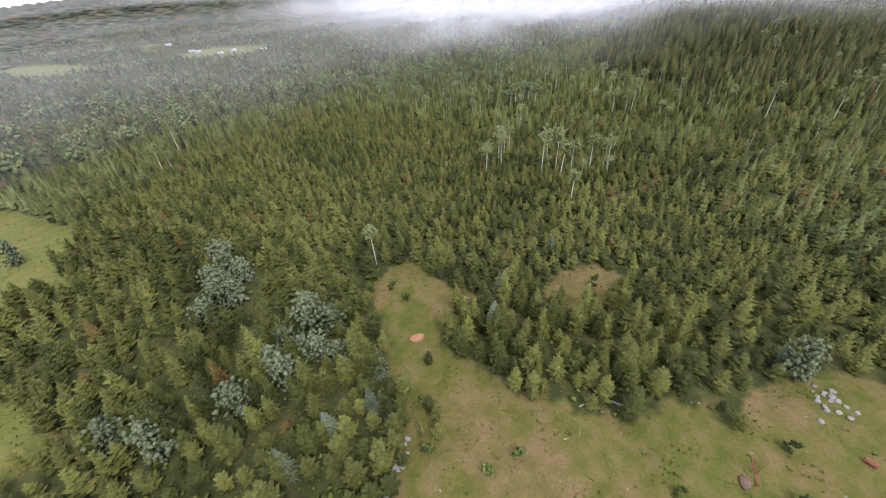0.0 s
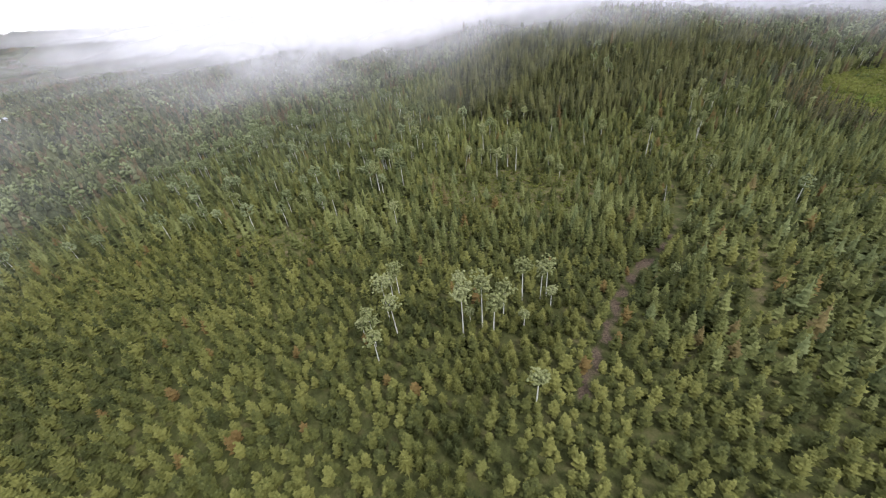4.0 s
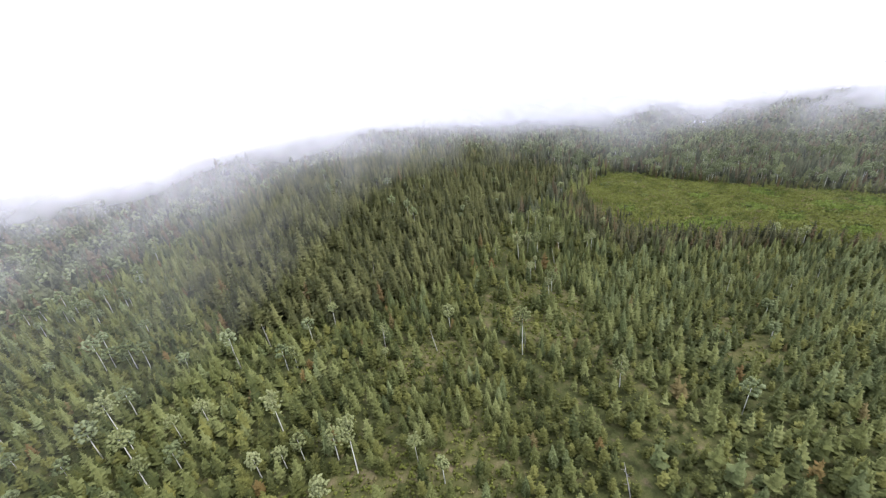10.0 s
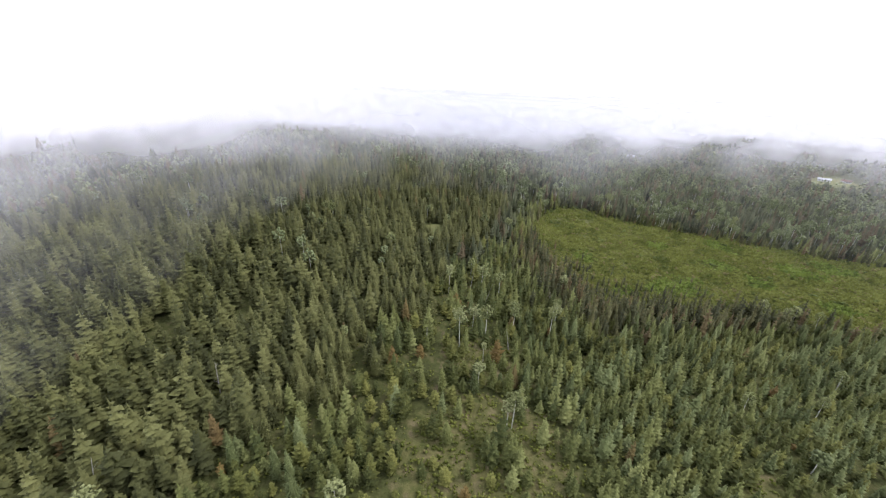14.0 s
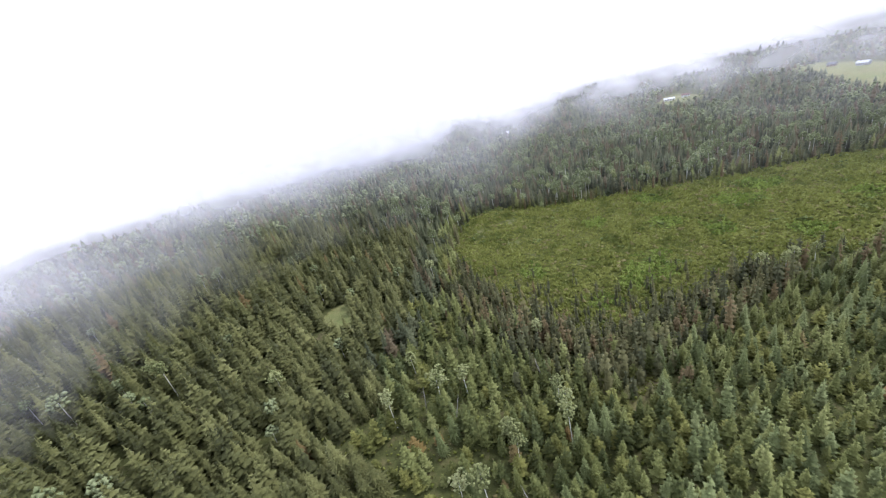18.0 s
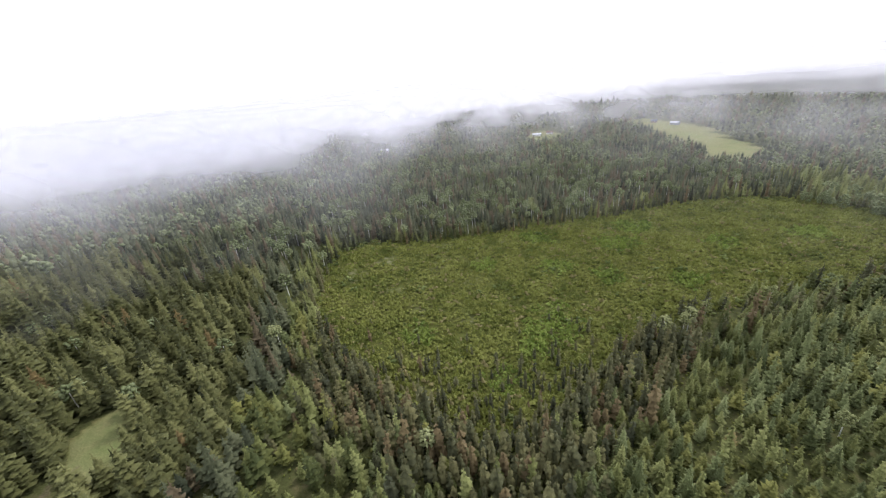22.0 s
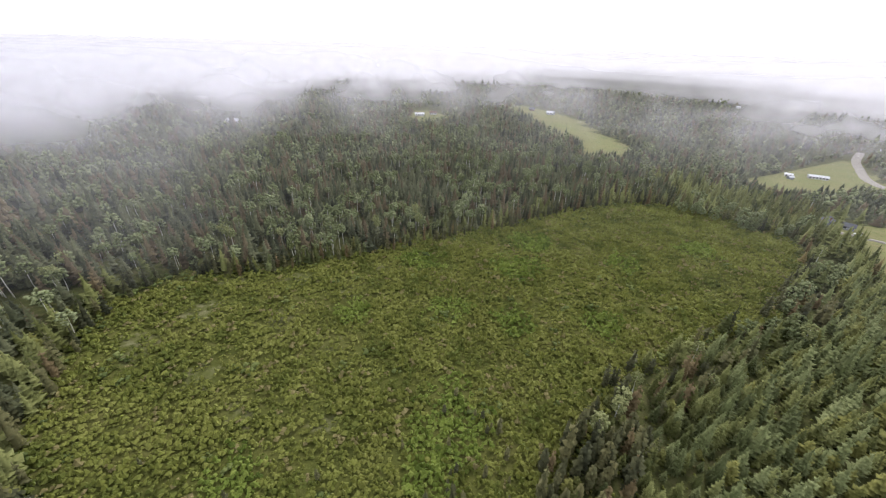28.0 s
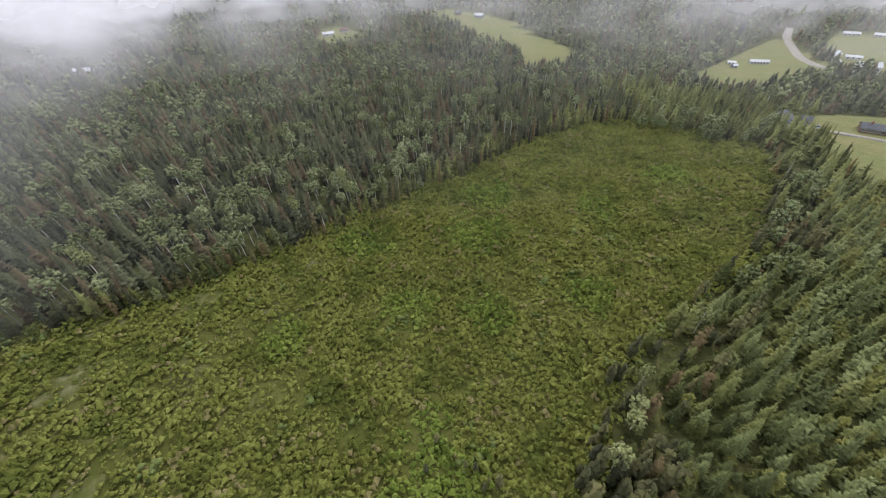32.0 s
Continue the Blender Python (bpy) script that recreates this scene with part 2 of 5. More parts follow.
PINE = foliage("pine_needles", (0.037, 0.045, 0.013), (0.091, 0.098, 0.025), (0.171, 0.171, 0.046), (0.16, 0.10, 0.035), 0.012)
SPRUCE = foliage("spruce_needles", (0.042, 0.053, 0.016), (0.104, 0.115, 0.033), (0.179, 0.193, 0.068), (0.14, 0.10, 0.04), 0.015)
OLIVE_SPRUCE = foliage("olive_spruce_needles", (0.036, 0.040, 0.014), (0.084, 0.088, 0.029), (0.147, 0.149, 0.054), (0.15, 0.10, 0.04), 0.01)
SILVER_SPRUCE = foliage("silver_spruce_needles", (0.052, 0.064, 0.022), (0.103, 0.123, 0.045), (0.177, 0.200, 0.083))
BROWN_SPRUCE = foliage("bog_spruce_needles", (0.030, 0.034, 0.016), (0.062, 0.064, 0.026), (0.112, 0.106, 0.042), (0.12, 0.085, 0.04), 0.12)
DARK_SPRUCE = foliage("old_spruce_needles", (0.030, 0.037, 0.019), (0.068, 0.077, 0.038), (0.119, 0.128, 0.067), (0.110, 0.082, 0.046), 0.24)
ASPEN = foliage("aspen_leaves", (0.130, 0.143, 0.055), (0.201, 0.218, 0.090), (0.277, 0.293, 0.141))
WOOD_ASPEN = foliage("poplar_leaves", (0.096, 0.114, 0.046), (0.147, 0.171, 0.078), (0.206, 0.233, 0.118))
ALDER = foliage("alder_leaves", (0.050, 0.068, 0.018), (0.090, 0.115, 0.032), (0.14, 0.165, 0.05))
SHRUB = foliage("willow_shrub_leaves", (0.065, 0.081, 0.014), (0.117, 0.130, 0.025), (0.161, 0.168, 0.041), (0.17, 0.14, 0.065), 0.05, 0.30, 0.18, 1.7, 0.09)
GREEN_SHRUB = foliage("alder_shrub_leaves", (0.059, 0.086, 0.013), (0.108, 0.145, 0.023), (0.153, 0.189, 0.039))
WILLOW = foliage("grey_willow_leaves", (0.090, 0.111, 0.059), (0.135, 0.160, 0.088), (0.195, 0.219, 0.132))
WILLOW_SPRUCE = foliage("pale_spruce_needles", (0.066, 0.084, 0.048), (0.110, 0.132, 0.080), (0.17, 0.195, 0.125))
BARK = simple("conifer_bark", (0.045, 0.032, 0.024), (0.12, 0.09, 0.07), 3.0, 0.9, 0.1, 0.03)
PALE_BARK = simple("aspen_bark", (0.38, 0.38, 0.33), (0.62, 0.61, 0.55), 1.2, 0.8, 0.2, 0.02)
SNAG_BARK = simple("grey_deadwood", (0.2, 0.19, 0.17), (0.42, 0.40, 0.36), 2.0, 0.9, 0.1, 0.02)


def earth():
    m, n, l, b = material("ground_cover", 0.95, 0.1)
    big, mid, small = noise_node(n, l, 0.045, 4.0), noise_node(n, l, 0.35, 5.0), noise_node(n, l, 2.5, 4.0)
    ruffle = sums(n, l, "MULTIPLY_ADD", mid, 0.9, -0.45)
    def mask(name):
        a = sums(n, l, "ADD", attribute(n, name), ruffle)
        return ramp(n, l, a, (0.35, (0, 0, 0)), (0.65, (1, 1, 1)))
    floor = ramp(n, l, mid, (0.25, (0.030, 0.034, 0.013)), (0.5, (0.060, 0.067, 0.022)), (0.75, (0.105, 0.095, 0.042)))
    g1 = ramp(n, l, big, (0.40, (0.088, 0.102, 0.020)), (0.50, (0.122, 0.110, 0.030)), (0.58, (0.178, 0.122, 0.056)))
    g2 = ramp(n, l, mid, (0.34, (0.058, 0.076, 0.014)), (0.5, (0.112, 0.104, 0.030)), (0.62, (0.178, 0.125, 0.062)))
    grass = blend(n, l, 0.5, g1, g2)
    scrub = ramp(n, l, mid, (0.25, (0.050, 0.062, 0.016)), (0.55, (0.11, 0.105, 0.04)), (0.75, (0.17, 0.135, 0.08)))
    bog = blend(n, l, 0.5, ramp(n, l, big, (0.35, (0.060, 0.071, 0.014)), (0.5, (0.079, 0.087, 0.020)), (0.68, (0.112, 0.108, 0.034))), ramp(n, l, mid, (0.25, (0.048, 0.059, 0.014)), (0.55, (0.078, 0.084, 0.021)), (0.8, (0.130, 0.118, 0.048))))
    sedge = ramp(n, l, mid, (0.3, (0.080, 0.090, 0.036)), (0.7, (0.150, 0.148, 0.078)))
    field = blend(n, l, 0.5, ramp(n, l, big, (0.3, (0.118, 0.145, 0.050)), (0.7, (0.190, 0.168, 0.085))), ramp(n, l, mid, (0.3, (0.115, 0.140, 0.048)), (0.7, (0.185, 0.172, 0.075))))
    mud = ramp(n, l, small, (0.3, (0.060, 0.043, 0.030)), (0.7, (0.125, 0.095, 0.066)))
    c = blend(n, l, mask("scrub"), floor, scrub)
    c = blend(n, l, mask("grass"), c, grass)
    lush = blend(n, l, 0.5, ramp(n, l, big, (0.35, (0.118, 0.134, 0.028)), (0.65, (0.168, 0.158, 0.050))), ramp(n, l, mid, (0.3, (0.088, 0.108, 0.024)), (0.7, (0.180, 0.165, 0.058))))
    c = blend(n, l, mask("lush"), c, lush)
    c = blend(n, l, mask("bog"), c, bog)
    c = blend(n, l, mask("sedge"), c, sedge)
    c = blend(n, l, mask("field"), c, field)
    c = blend(n, l, mask("mud"), c, mud)
    c = blend(n, l, 0.5, c, ramp(n, l, small, (0.25, (0.6, 0.6, 0.6)), (0.75, (1.3, 1.3, 1.3))), "MULTIPLY")
    l.new(c, b.inputs["Base Color"])
    bump(n, l, b, sums(n, l, "ADD", mid, sums(n, l, "MULTIPLY", small, 0.4)), 0.5, 0.7)
    return m


EARTH = earth()

# ------------------------------------------------------------------ mesh helpers


def mesh_of(name, verts, tris, mats, tint=None, slot=None, smooth=False):
    """One mesh from arrays of corners and triangles (or quads)."""
    verts, tris = np.asarray(verts, np.float32), np.asarray(tris, np.int32)
    k = tris.shape[1]
    me = bpy.data.meshes.new(name)
    me.vertices.add(len(verts))
    me.vertices.foreach_set("co", verts.ravel())
    me.loops.add(tris.size)
    me.loops.foreach_set("vertex_index", tris.ravel())
    me.polygons.add(len(tris))
    me.polygons.foreach_set("loop_start", np.arange(0, tris.size, k, dtype=np.int32))
    if slot is not None:
        me.polygons.foreach_set("material_index", np.asarray(slot, np.int32))
    me.polygons.foreach_set("use_smooth", np.full(len(tris), smooth))
    for m in mats:
        me.materials.append(m)
    if tint is not None:
        me.attributes.new("tint", "FLOAT", "POINT").data.foreach_set("value", np.asarray(tint, np.float32))
    me.update(calc_edges=True)
    return me


class Shape:
    """A growing pile of triangles with a material slot each."""

    def __init__(self):
        self.v, self.f, self.s, self.n = [], [], [], 0

    def add(self, v, f, slot=0):
        self.v.append(np.asarray(v, float))
        self.f.append(np.asarray(f, int) + self.n)
        self.s.append(np.full(len(f), slot))
        self.n += len(v)

    def arrays(self):
        return np.concatenate(self.v), np.concatenate(self.f), np.concatenate(self.s)


def stem(r0, r1, h, sides=5, lean=(0, 0), bend=0.0, rings=2, z0=-0.4):
    v, f = [], []
    for i in range(rings + 1):
        u = i / rings
        r = r0 + (r1 - r0) * u
        cx, cy = lean[0] * u + bend * math.sin(u * math.pi), lean[1] * u
        for k in range(sides):
            a = 2 * math.pi * k / sides
            v.append((cx + r * math.cos(a), cy + r * math.sin(a), z0 + (h - z0) * u))
    for i in range(rings):
        for k in range(sides):
            p, q = i * sides + k, i * sides + (k + 1) % sides
            f += [(p, q, q + sides), (p, q + sides, p + sides)]
    return v, f


def bough(base, direction, length, width, rise, thick):
    """One bough: two faces folded along the middle, narrowing to the tip."""
    dx, dy = math.cos(direction), math.sin(direction)
    bx, by, bz = base
    m = 0.5
    v = [(bx, by, bz + thick), (bx + dx * length * m - dy * width, by + dy * length * m + dx * width, bz + rise * m - thick),
         (bx + dx * length * m + dy * width, by + dy * length * m - dx * width, bz + rise * m - thick), (bx + dx * length, by + dy * length, bz + rise)]
    return v, [(0, 2, 3), (0, 3, 1)]


def spray(base, direction, length, width, rise, droop):
    """One bough of a near tree: three ragged sprays that fan out from the stem, the outer two hanging."""
    c, n = math.cos(direction), math.sin(direction)
    flat = ((0.0, 0.0, 0.0), (0.62, width, rise * 0.5 - droop), (0.58, width * 0.32, rise * 0.55 - droop * 0.15), (1.0, 0.0, rise - droop * 0.35),
            (0.54, -width * 0.3, rise * 0.55 - droop * 0.15), (0.68, -width, rise * 0.5 - droop))
    v = [(base[0] + c * u * length - n * w, base[1] + n * u * length + c * w, base[2] + z) for u, w, z in flat]
    return v, [(0, 2, 1), (0, 3, 2), (0, 4, 3), (0, 5, 4)]


def fir(rng, h, reach, tiers, arms, first=0.03, rise=0.1, taper=0.82, core=0.56, top=0.05, fine=False):
    """A full conifer: a short inner cone of dense twigs and tiers of boughs round it."""
    s = Shape()
    sides, v = 6 if fine else 5, []
    rings = ((first + 0.05, 0.95), (0.42, (1 - 0.42) ** taper * 1.05)) if fine else ((first + 0.05, 0.95),)
    for u, k in rings:
        for a in rng.uniform(0, 1) + 6.283 * np.arange(sides) / sides:
            q = core * reach * k * rng.uniform(0.8, 1.2)
            v.append((q * math.cos(a), q * math.sin(a), h * (u + rng.uniform(-0.04, 0.04))))
    f = []
    if fine:
        f = [(k, (k + 1) % sides, sides + k) for k in range(sides)] + [((k + 1) % sides, sides + (k + 1) % sides, sides + k) for k in range(sides)]
    last = len(v) - sides
    s.add(v + [(0, 0, h * 0.93)], f + [(last + k, last + (k + 1) % sides, len(v)) for k in range(sides)])
    side_lean = rng.uniform(0, 6.28)
    for i in range(tiers):
        u = i / (tiers - 1)
        z = h * (first + (0.93 - first) * u ** 0.95)
        r = reach * ((1 - u) ** taper * (1 - top) + top)
        r *= (0.85 + 0.15 * min(1.0, u * 5)) * rng.uniform(0.88, 1.12)
        n = max(3, round(arms * (0.45 + 0.55 * (1 - u))))
        turn = rng.uniform(0, 6.28)
        for k in range(n):
            a = turn + 2 * math.pi * (k + rng.uniform(-0.3, 0.3)) / n
            q = r * rng.uniform(0.7, 1.15) * (1 + 0.1 * math.cos(a - side_lean))
            zz = z + rng.uniform(-0.5, 0.5) * h / tiers
            wide = q * math.sin(math.pi / n) * rng.uniform(0.75, 1.05) + 0.04
            if fine:
                s.add(*spray((0, 0, zz + 0.12 * q), a, q, wide, rise * q * rng.uniform(0.2, 1.5), 0.05 + 0.2 * q))
            else:
                s.add(*bough((0, 0, zz + 0.1 * q), a, q, wide * 0.8, rise * q * rng.uniform(0.2, 1.5), 0.05 + 0.15 * q))
    v = [(0.08 * reach * math.cos(a), 0.08 * reach * math.sin(a), h * 0.82) for a in (0, 2.1, 4.2)] + [(0, 0, h)]
    s.add(v, [(0, 1, 3), (1, 2, 3), (2, 0, 3)])
    return s.arrays()


def spire(rng, h, reach, sides=5, tiers=2, first=0.12):
    """The same tree from far off: a few ragged skirts."""
    s = Shape()
    for i in range(tiers):
        lo, hi = h * (first + (1 - first) * i / tiers * 0.85), h * (1.0 if i == tiers - 1 else (i + 1.35) / tiers * 0.9)
        r = reach * (1 - 0.75 * i / tiers)
        turn = rng.uniform(0, 6)
        v = [(r * rng.uniform(0.6, 1.2) * math.cos(turn + 6.283 * k / sides), r * rng.uniform(0.6, 1.2) * math.sin(turn + 6.283 * k / sides),
              lo + rng.uniform(-0.06, 0.06) * h) for k in range(sides)] + [(0, 0, hi)]
        s.add(v, [(k, (k + 1) % sides, sides) for k in range(sides)])
    return s.arrays()


def clump(rng, centre, r, flat=0.95):
    """A ragged handful of leaves, eight faces."""
    d = np.array([(1, 0, 0), (0, 1, 0), (-1, 0, 0), (0, -1, 0), (0, 0, flat), (0, 0, -flat * 0.7)], float)
    d = d * rng.uniform(0.6, 1.25, (6, 1)) + rng.uniform(-0.25, 0.25, (6, 3))
    return np.asarray(centre) + d * r, [(0, 1, 4), (1, 2, 4), (2, 3, 4), (3, 0, 4), (1, 0, 5), (2, 1, 5), (3, 2, 5), (0, 3, 5)]


def leaf_crown(rng, h, low, reach, count, size):
    """Crown of a broadleaf: clumps scattered on a few limbs' ends, with gaps."""
    s = Shape()
    limbs = [(rng.uniform(0, 6.28), rng.uniform(low, 0.95), rng.uniform(0.25, 0.8)) for _ in range(max(3, count // 6))]
    for k in range(count):
        a, u, q = limbs[k % len(limbs)]
        room = math.sin(math.pi * min(0.97, max(0.12, (u - low) / (1.02 - low) * 0.85 + 0.15)))
        c = np.array((math.cos(a) * q * reach * room, math.sin(a) * q * reach * room, u * h)) + rng.normal(0, 0.30 * reach, 3) * (1, 1, 0.8)
        s.add(*clump(rng, c, size * rng.uniform(0.7, 1.35)))
    return s.arrays()


def round_crown(rng, h, low, reach, count, size):
    """Closed crown of a broadleaf: clumps over an upright egg."""
    s = Shape()
    mid, tall = h * (1 + low) / 2, h * (1 - low) / 2
    for k in range(count):
        u = 1 - 1.75 * (k + 0.5) / count
        a = k * 2.4 + rng.uniform(-0.4, 0.4)
        q = math.sqrt(max(0.0, 1 - u * u))
        c = np.array((q * math.cos(a) * reach, q * math.sin(a) * reach, mid + u * tall * 0.85)) * (1, 1, 1) + rng.normal(0, 0.12 * reach, 3)
        s.add(*clump(rng, c, size * rng.uniform(0.75, 1.3)))
    return s.arrays()


def shrub_shape(rng, r, h, count, leaf=0.54):
    s = Shape()
    for _ in range(count):
        a, q = rng.uniform(0, 6.28), rng.uniform(0.2, 0.9) * r
        s.add(*clump(rng, (q * math.cos(a), q * math.sin(a), h * rng.uniform(0.3, 0.75)), r * leaf * rng.uniform(0.78, 1.2), 0.8))
    return s.arrays()


def stand(name, shapes, x, y, turn, scale, mats, rng, tall=None, soft=True):
    """Many plants as one mesh: every shape laid out at its share of the places."""
    vs, fs, ss, ts, n = [], [], [], [], 0
    z = ground_z(x, y)
    tall = scale if tall is None else tall
    which = rng.randint(0, len(shapes), len(x))
    tint = rng.uniform(0, 1, len(x))
    lean = rng.normal(0, 0.02, (len(x), 2))
    for i, (v, f, s) in enumerate(shapes):
        p = np.where(which == i)[0]
        if not len(p):
            continue
        c, sn = np.cos(turn[p])[:, None], np.sin(turn[p])[:, None]
        k, t = scale[p][:, None], tall[p][:, None]
        vx = (v[None, :, 0] * c - v[None, :, 1] * sn) * k + x[p][:, None] + v[None, :, 2] * lean[p, :1] * t
        vy = (v[None, :, 0] * sn + v[None, :, 1] * c) * k + y[p][:, None] + v[None, :, 2] * lean[p, 1:] * t
        vz = v[None, :, 2] * t + z[p][:, None]
        vs.append(np.stack([vx, vy, vz], -1).reshape(-1, 3))
        fs.append((f[None] + (n + np.arange(len(p)) * len(v))[:, None, None]).reshape(-1, 3))
        ss.append(np.tile(s, len(p)))
        ts.append(np.repeat(tint[p], len(v)))
        n += len(p) * len(v)
    return new(name, mesh_of(name, np.concatenate(vs), np.concatenate(fs), mats, np.concatenate(ts), np.concatenate(ss), soft))


def scatter(rng, x0, x1, y0, y1, gap):
    """Jittered places, about one every gap metres."""
    gx, gy = np.meshgrid(np.arange(x0, x1, gap), np.arange(y0, y1, gap))
    gx[1::2] += gap / 2
    return (gx + rng.uniform(-0.42, 0.42, gx.shape) * gap).ravel(), (gy + rng.uniform(-0.42, 0.42, gy.shape) * gap).ravel()


def part(name, me, parent, label=""):
    ob = new(name, me)
    ob.parent = parent
    return tagged(ob, label)

# ------------------------------------------------------------------ ground

def ground_sheet():
    def lines(lo, hi, fine):
        out = list(np.arange(lo, hi + 0.1, fine))
        d = fine
        a, b = [lo], [hi]
        while b[-1] < 4600:
            d *= 1.25
            a.append(a[-1] - d)
            b.append(b[-1] + d)
        return np.array(sorted(set(a + out + b)))
    xs, ys = lines(-190, 470, 3.0), lines(-180, 300, 3.0)
    gx, gy = np.meshgrid(xs, ys)
    gz = ground_z(gx, gy) + (lumps(gx, gy, 13, 9) - 0.5) * 0.5
    nx, ny = len(xs), len(ys)
    i = np.arange(nx * ny).reshape(ny, nx)
    quads = np.stack([i[:-1, :-1], i[:-1, 1:], i[1:, 1:], i[1:, :-1]], -1).reshape(-1, 4)
    me = mesh_of("ground", np.stack([gx, gy, gz], -1).reshape(-1, 3), quads, [EARTH], smooth=True)
    x, y = gx.ravel(), gy.ravel()
    masks = {
        "grass": step(-3, 3, ragged(most(GLADES, x, y), x, y, 2.0)),
        "scrub": np.maximum(step(-8, 5, ragged(most(SCRUBS, x, y), x, y, 4.0, 14)), 0.6 * step(5, 1, away(STRIP, x, y))),
        "lush": step(-3, 3, ragged(most((GLADE_WEST, GLADE_SOUTHWEST), x, y), x, y, 2.0)),
        "bog": step(-4, 4, inside(BOG, x, y)),
        "sedge": 0.45 * spots(SEDGE, x, y),
        "field": step(-3, 3, most((*FIELDS, HOLLOW), x, y)),
        "mud": np.maximum(step(2.0, 0.0, away(TRACK, x, y)) * np.where(x > 118, 0.5, 1), 0.5 * step(4, 1, away(TRAIL, x, y))),
    }
    for name, v in masks.items():
        me.attributes.new(name, "FLOAT", "POINT").data.foreach_set("value", v.astype(np.float32))
    return tagged(new("ground", me), "rolling forest floor with grassy clearings, a green bog and a muddy track", "ground", kind="structure")


ground_sheet()

# ------------------------------------------------------------------ forest

rng = np.random.RandomState(11)
FLIGHTLINE = [(-5, 45), (20, 95), (60, 135), (110, 180), (190, 195), (250, 190), (300, 120), (330, 60)]

pine_near = [fir(rng, h, r, 9, 9, 0.05, 0.35, 0.76) for h, r in ((5.8, 1.9), (4.8, 1.7), (6.8, 2.1), (3.8, 1.4))]
pine_small = [fir(rng, h, r, 6, 7, 0.05, 0.35, 0.76) for h, r in ((4.1, 1.5), (3.6, 1.4), (4.7, 1.6), (3.8, 1.35))]
pine_mid = [fir(rng, h, r, 6, 7, 0.05, 0.25, 0.76) for h, r in ((5.6, 1.75), (4.6, 1.6), (6.6, 1.95), (3.6, 1.35))]
spruce_near = [fir(rng, h, r, 10, 9) for h, r in ((7.4, 1.85), (6.0, 1.65), (9.0, 2.05), (6.8, 1.75), (4.4, 1.35))]
slim_near = [fir(rng, h, r, 8, 8) for h, r in ((6.4, 1.6), (5.4, 1.45), (7.6, 1.8), (4.2, 1.2))]
big_near = [fir(rng, h, r, 14, 12, 0.08, 0.0, 0.78, fine=True) for h, r in ((11.5, 2.9), (9.8, 2.6), (13.2, 3.2), (8.2, 2.3))]
big_mid = [fir(rng, h, r, 11, 7, 0.08, 0.0, 0.78) for h, r in ((11.5, 3.0), (9.8, 2.7), (13.0, 3.3), (8.2, 2.4))]
old_near = [fir(rng, h, r, 13, 9, 0.06, 0.0) for h, r in ((11.0, 2.5), (9.8, 2.3), (12.2, 2.6))]
bog_near = [fir(rng, h, r, 8, 5, 0.04, -0.1, 0.5, 0.6, 0.15) for h, r in ((5.6, 0.95), (4.6, 0.85), (6.8, 1.05), (4.0, 0.8))]
spruce_mid = [fir(rng, h, r, 7, 6) for h, r in ((7.6, 2.1), (6.2, 1.85), (8.8, 2.3), (4.8, 1.6))]
old_mid = [fir(rng, h, r, 9, 6, 0.06, -0.02) for h, r in ((10.6, 2.6), (9.4, 2.4), (11.8, 2.7), (7.8, 2.2))]
spruce_far = [spire(rng, h, r) for h, r in ((8.2, 3.3), (9.4, 3.5), (6.8, 3.1), (10.4, 3.6))]


def aspen_shape(rng, h, reach, count, size, low=0.5, sides=4):
    s = Shape()
    s.add(*stem(0.14, 0.08, h * 0.75, sides, (rng.uniform(-0.3, 0.3), rng.uniform(-0.3, 0.3)), 0.1, 2), slot=1)
    v, f, _ = round_crown(rng, h, low, reach, count, size)
    s.add(v, f, 0)
    return s.arrays()


aspen_mid = [aspen_shape(rng, h, r, 28, 0.62, 0.55) for h, r in ((9.8, 1.6), (8.6, 1.5), (10.8, 1.8), (7.4, 1.35))]
spire_mid = [spire(rng, h, r, 6, 3, 0.06) for h, r in ((7.6, 2.6), (6.4, 2.4), (8.8, 2.8), (7.0, 2.5))]
leafy_mid = [round_crown(rng, h, 0.25, r, 7, 1.35) for h, r in ((7.0, 1.7), (6.0, 1.6), (8.2, 1.9))]
aspen_far = [round_crown(rng, h, 0.35, r, 2, 2.2) for h, r in ((9.5, 1.4), (8.5, 1.3), (11.0, 1.6))]

PLANTATION = [(-116, 137), (-112, 189), (-69, 226), (-22, 217), (20, 172), (60, 150), (95, 128), (70, 100), (95, 60), (60, -30), (-100, -30), (-130, 60)]
OLD_GROWTH = [(232, 240), (290, 222), (330, 214), (400, 210), (432, 190), (417, 150), (409, 30), (405, -50), (380, -82), (470, -140), (560, -100), (720, 60), (650, 320), (450, 430), (210, 430)]
ASPEN_WOOD = [(-60, 270), (30, 260), (75, 330), (90, 420), (-20, 460), (-110, 380)]

FRONT = [(-520, 1900), (-250, 1150), (-60, 900), (40, 750), (150, 470), (235, 356), (330, 345), (420, 332), (530, 318), (680, 235), (810, 30), (850, -240), (900, -430), (1000, -700), (960, -950), (720, -1000), (560, -640), (410, -500), (230, -450), (-100, -800)]


def past_front(x, y):
    """Metres beyond the edge of the mist, negative on the clear side."""
    return np.where(inside([*FRONT, (-3000, -800), (-3000, 1900)], x, y) > 0, -1, 1) * away(FRONT, x, y)


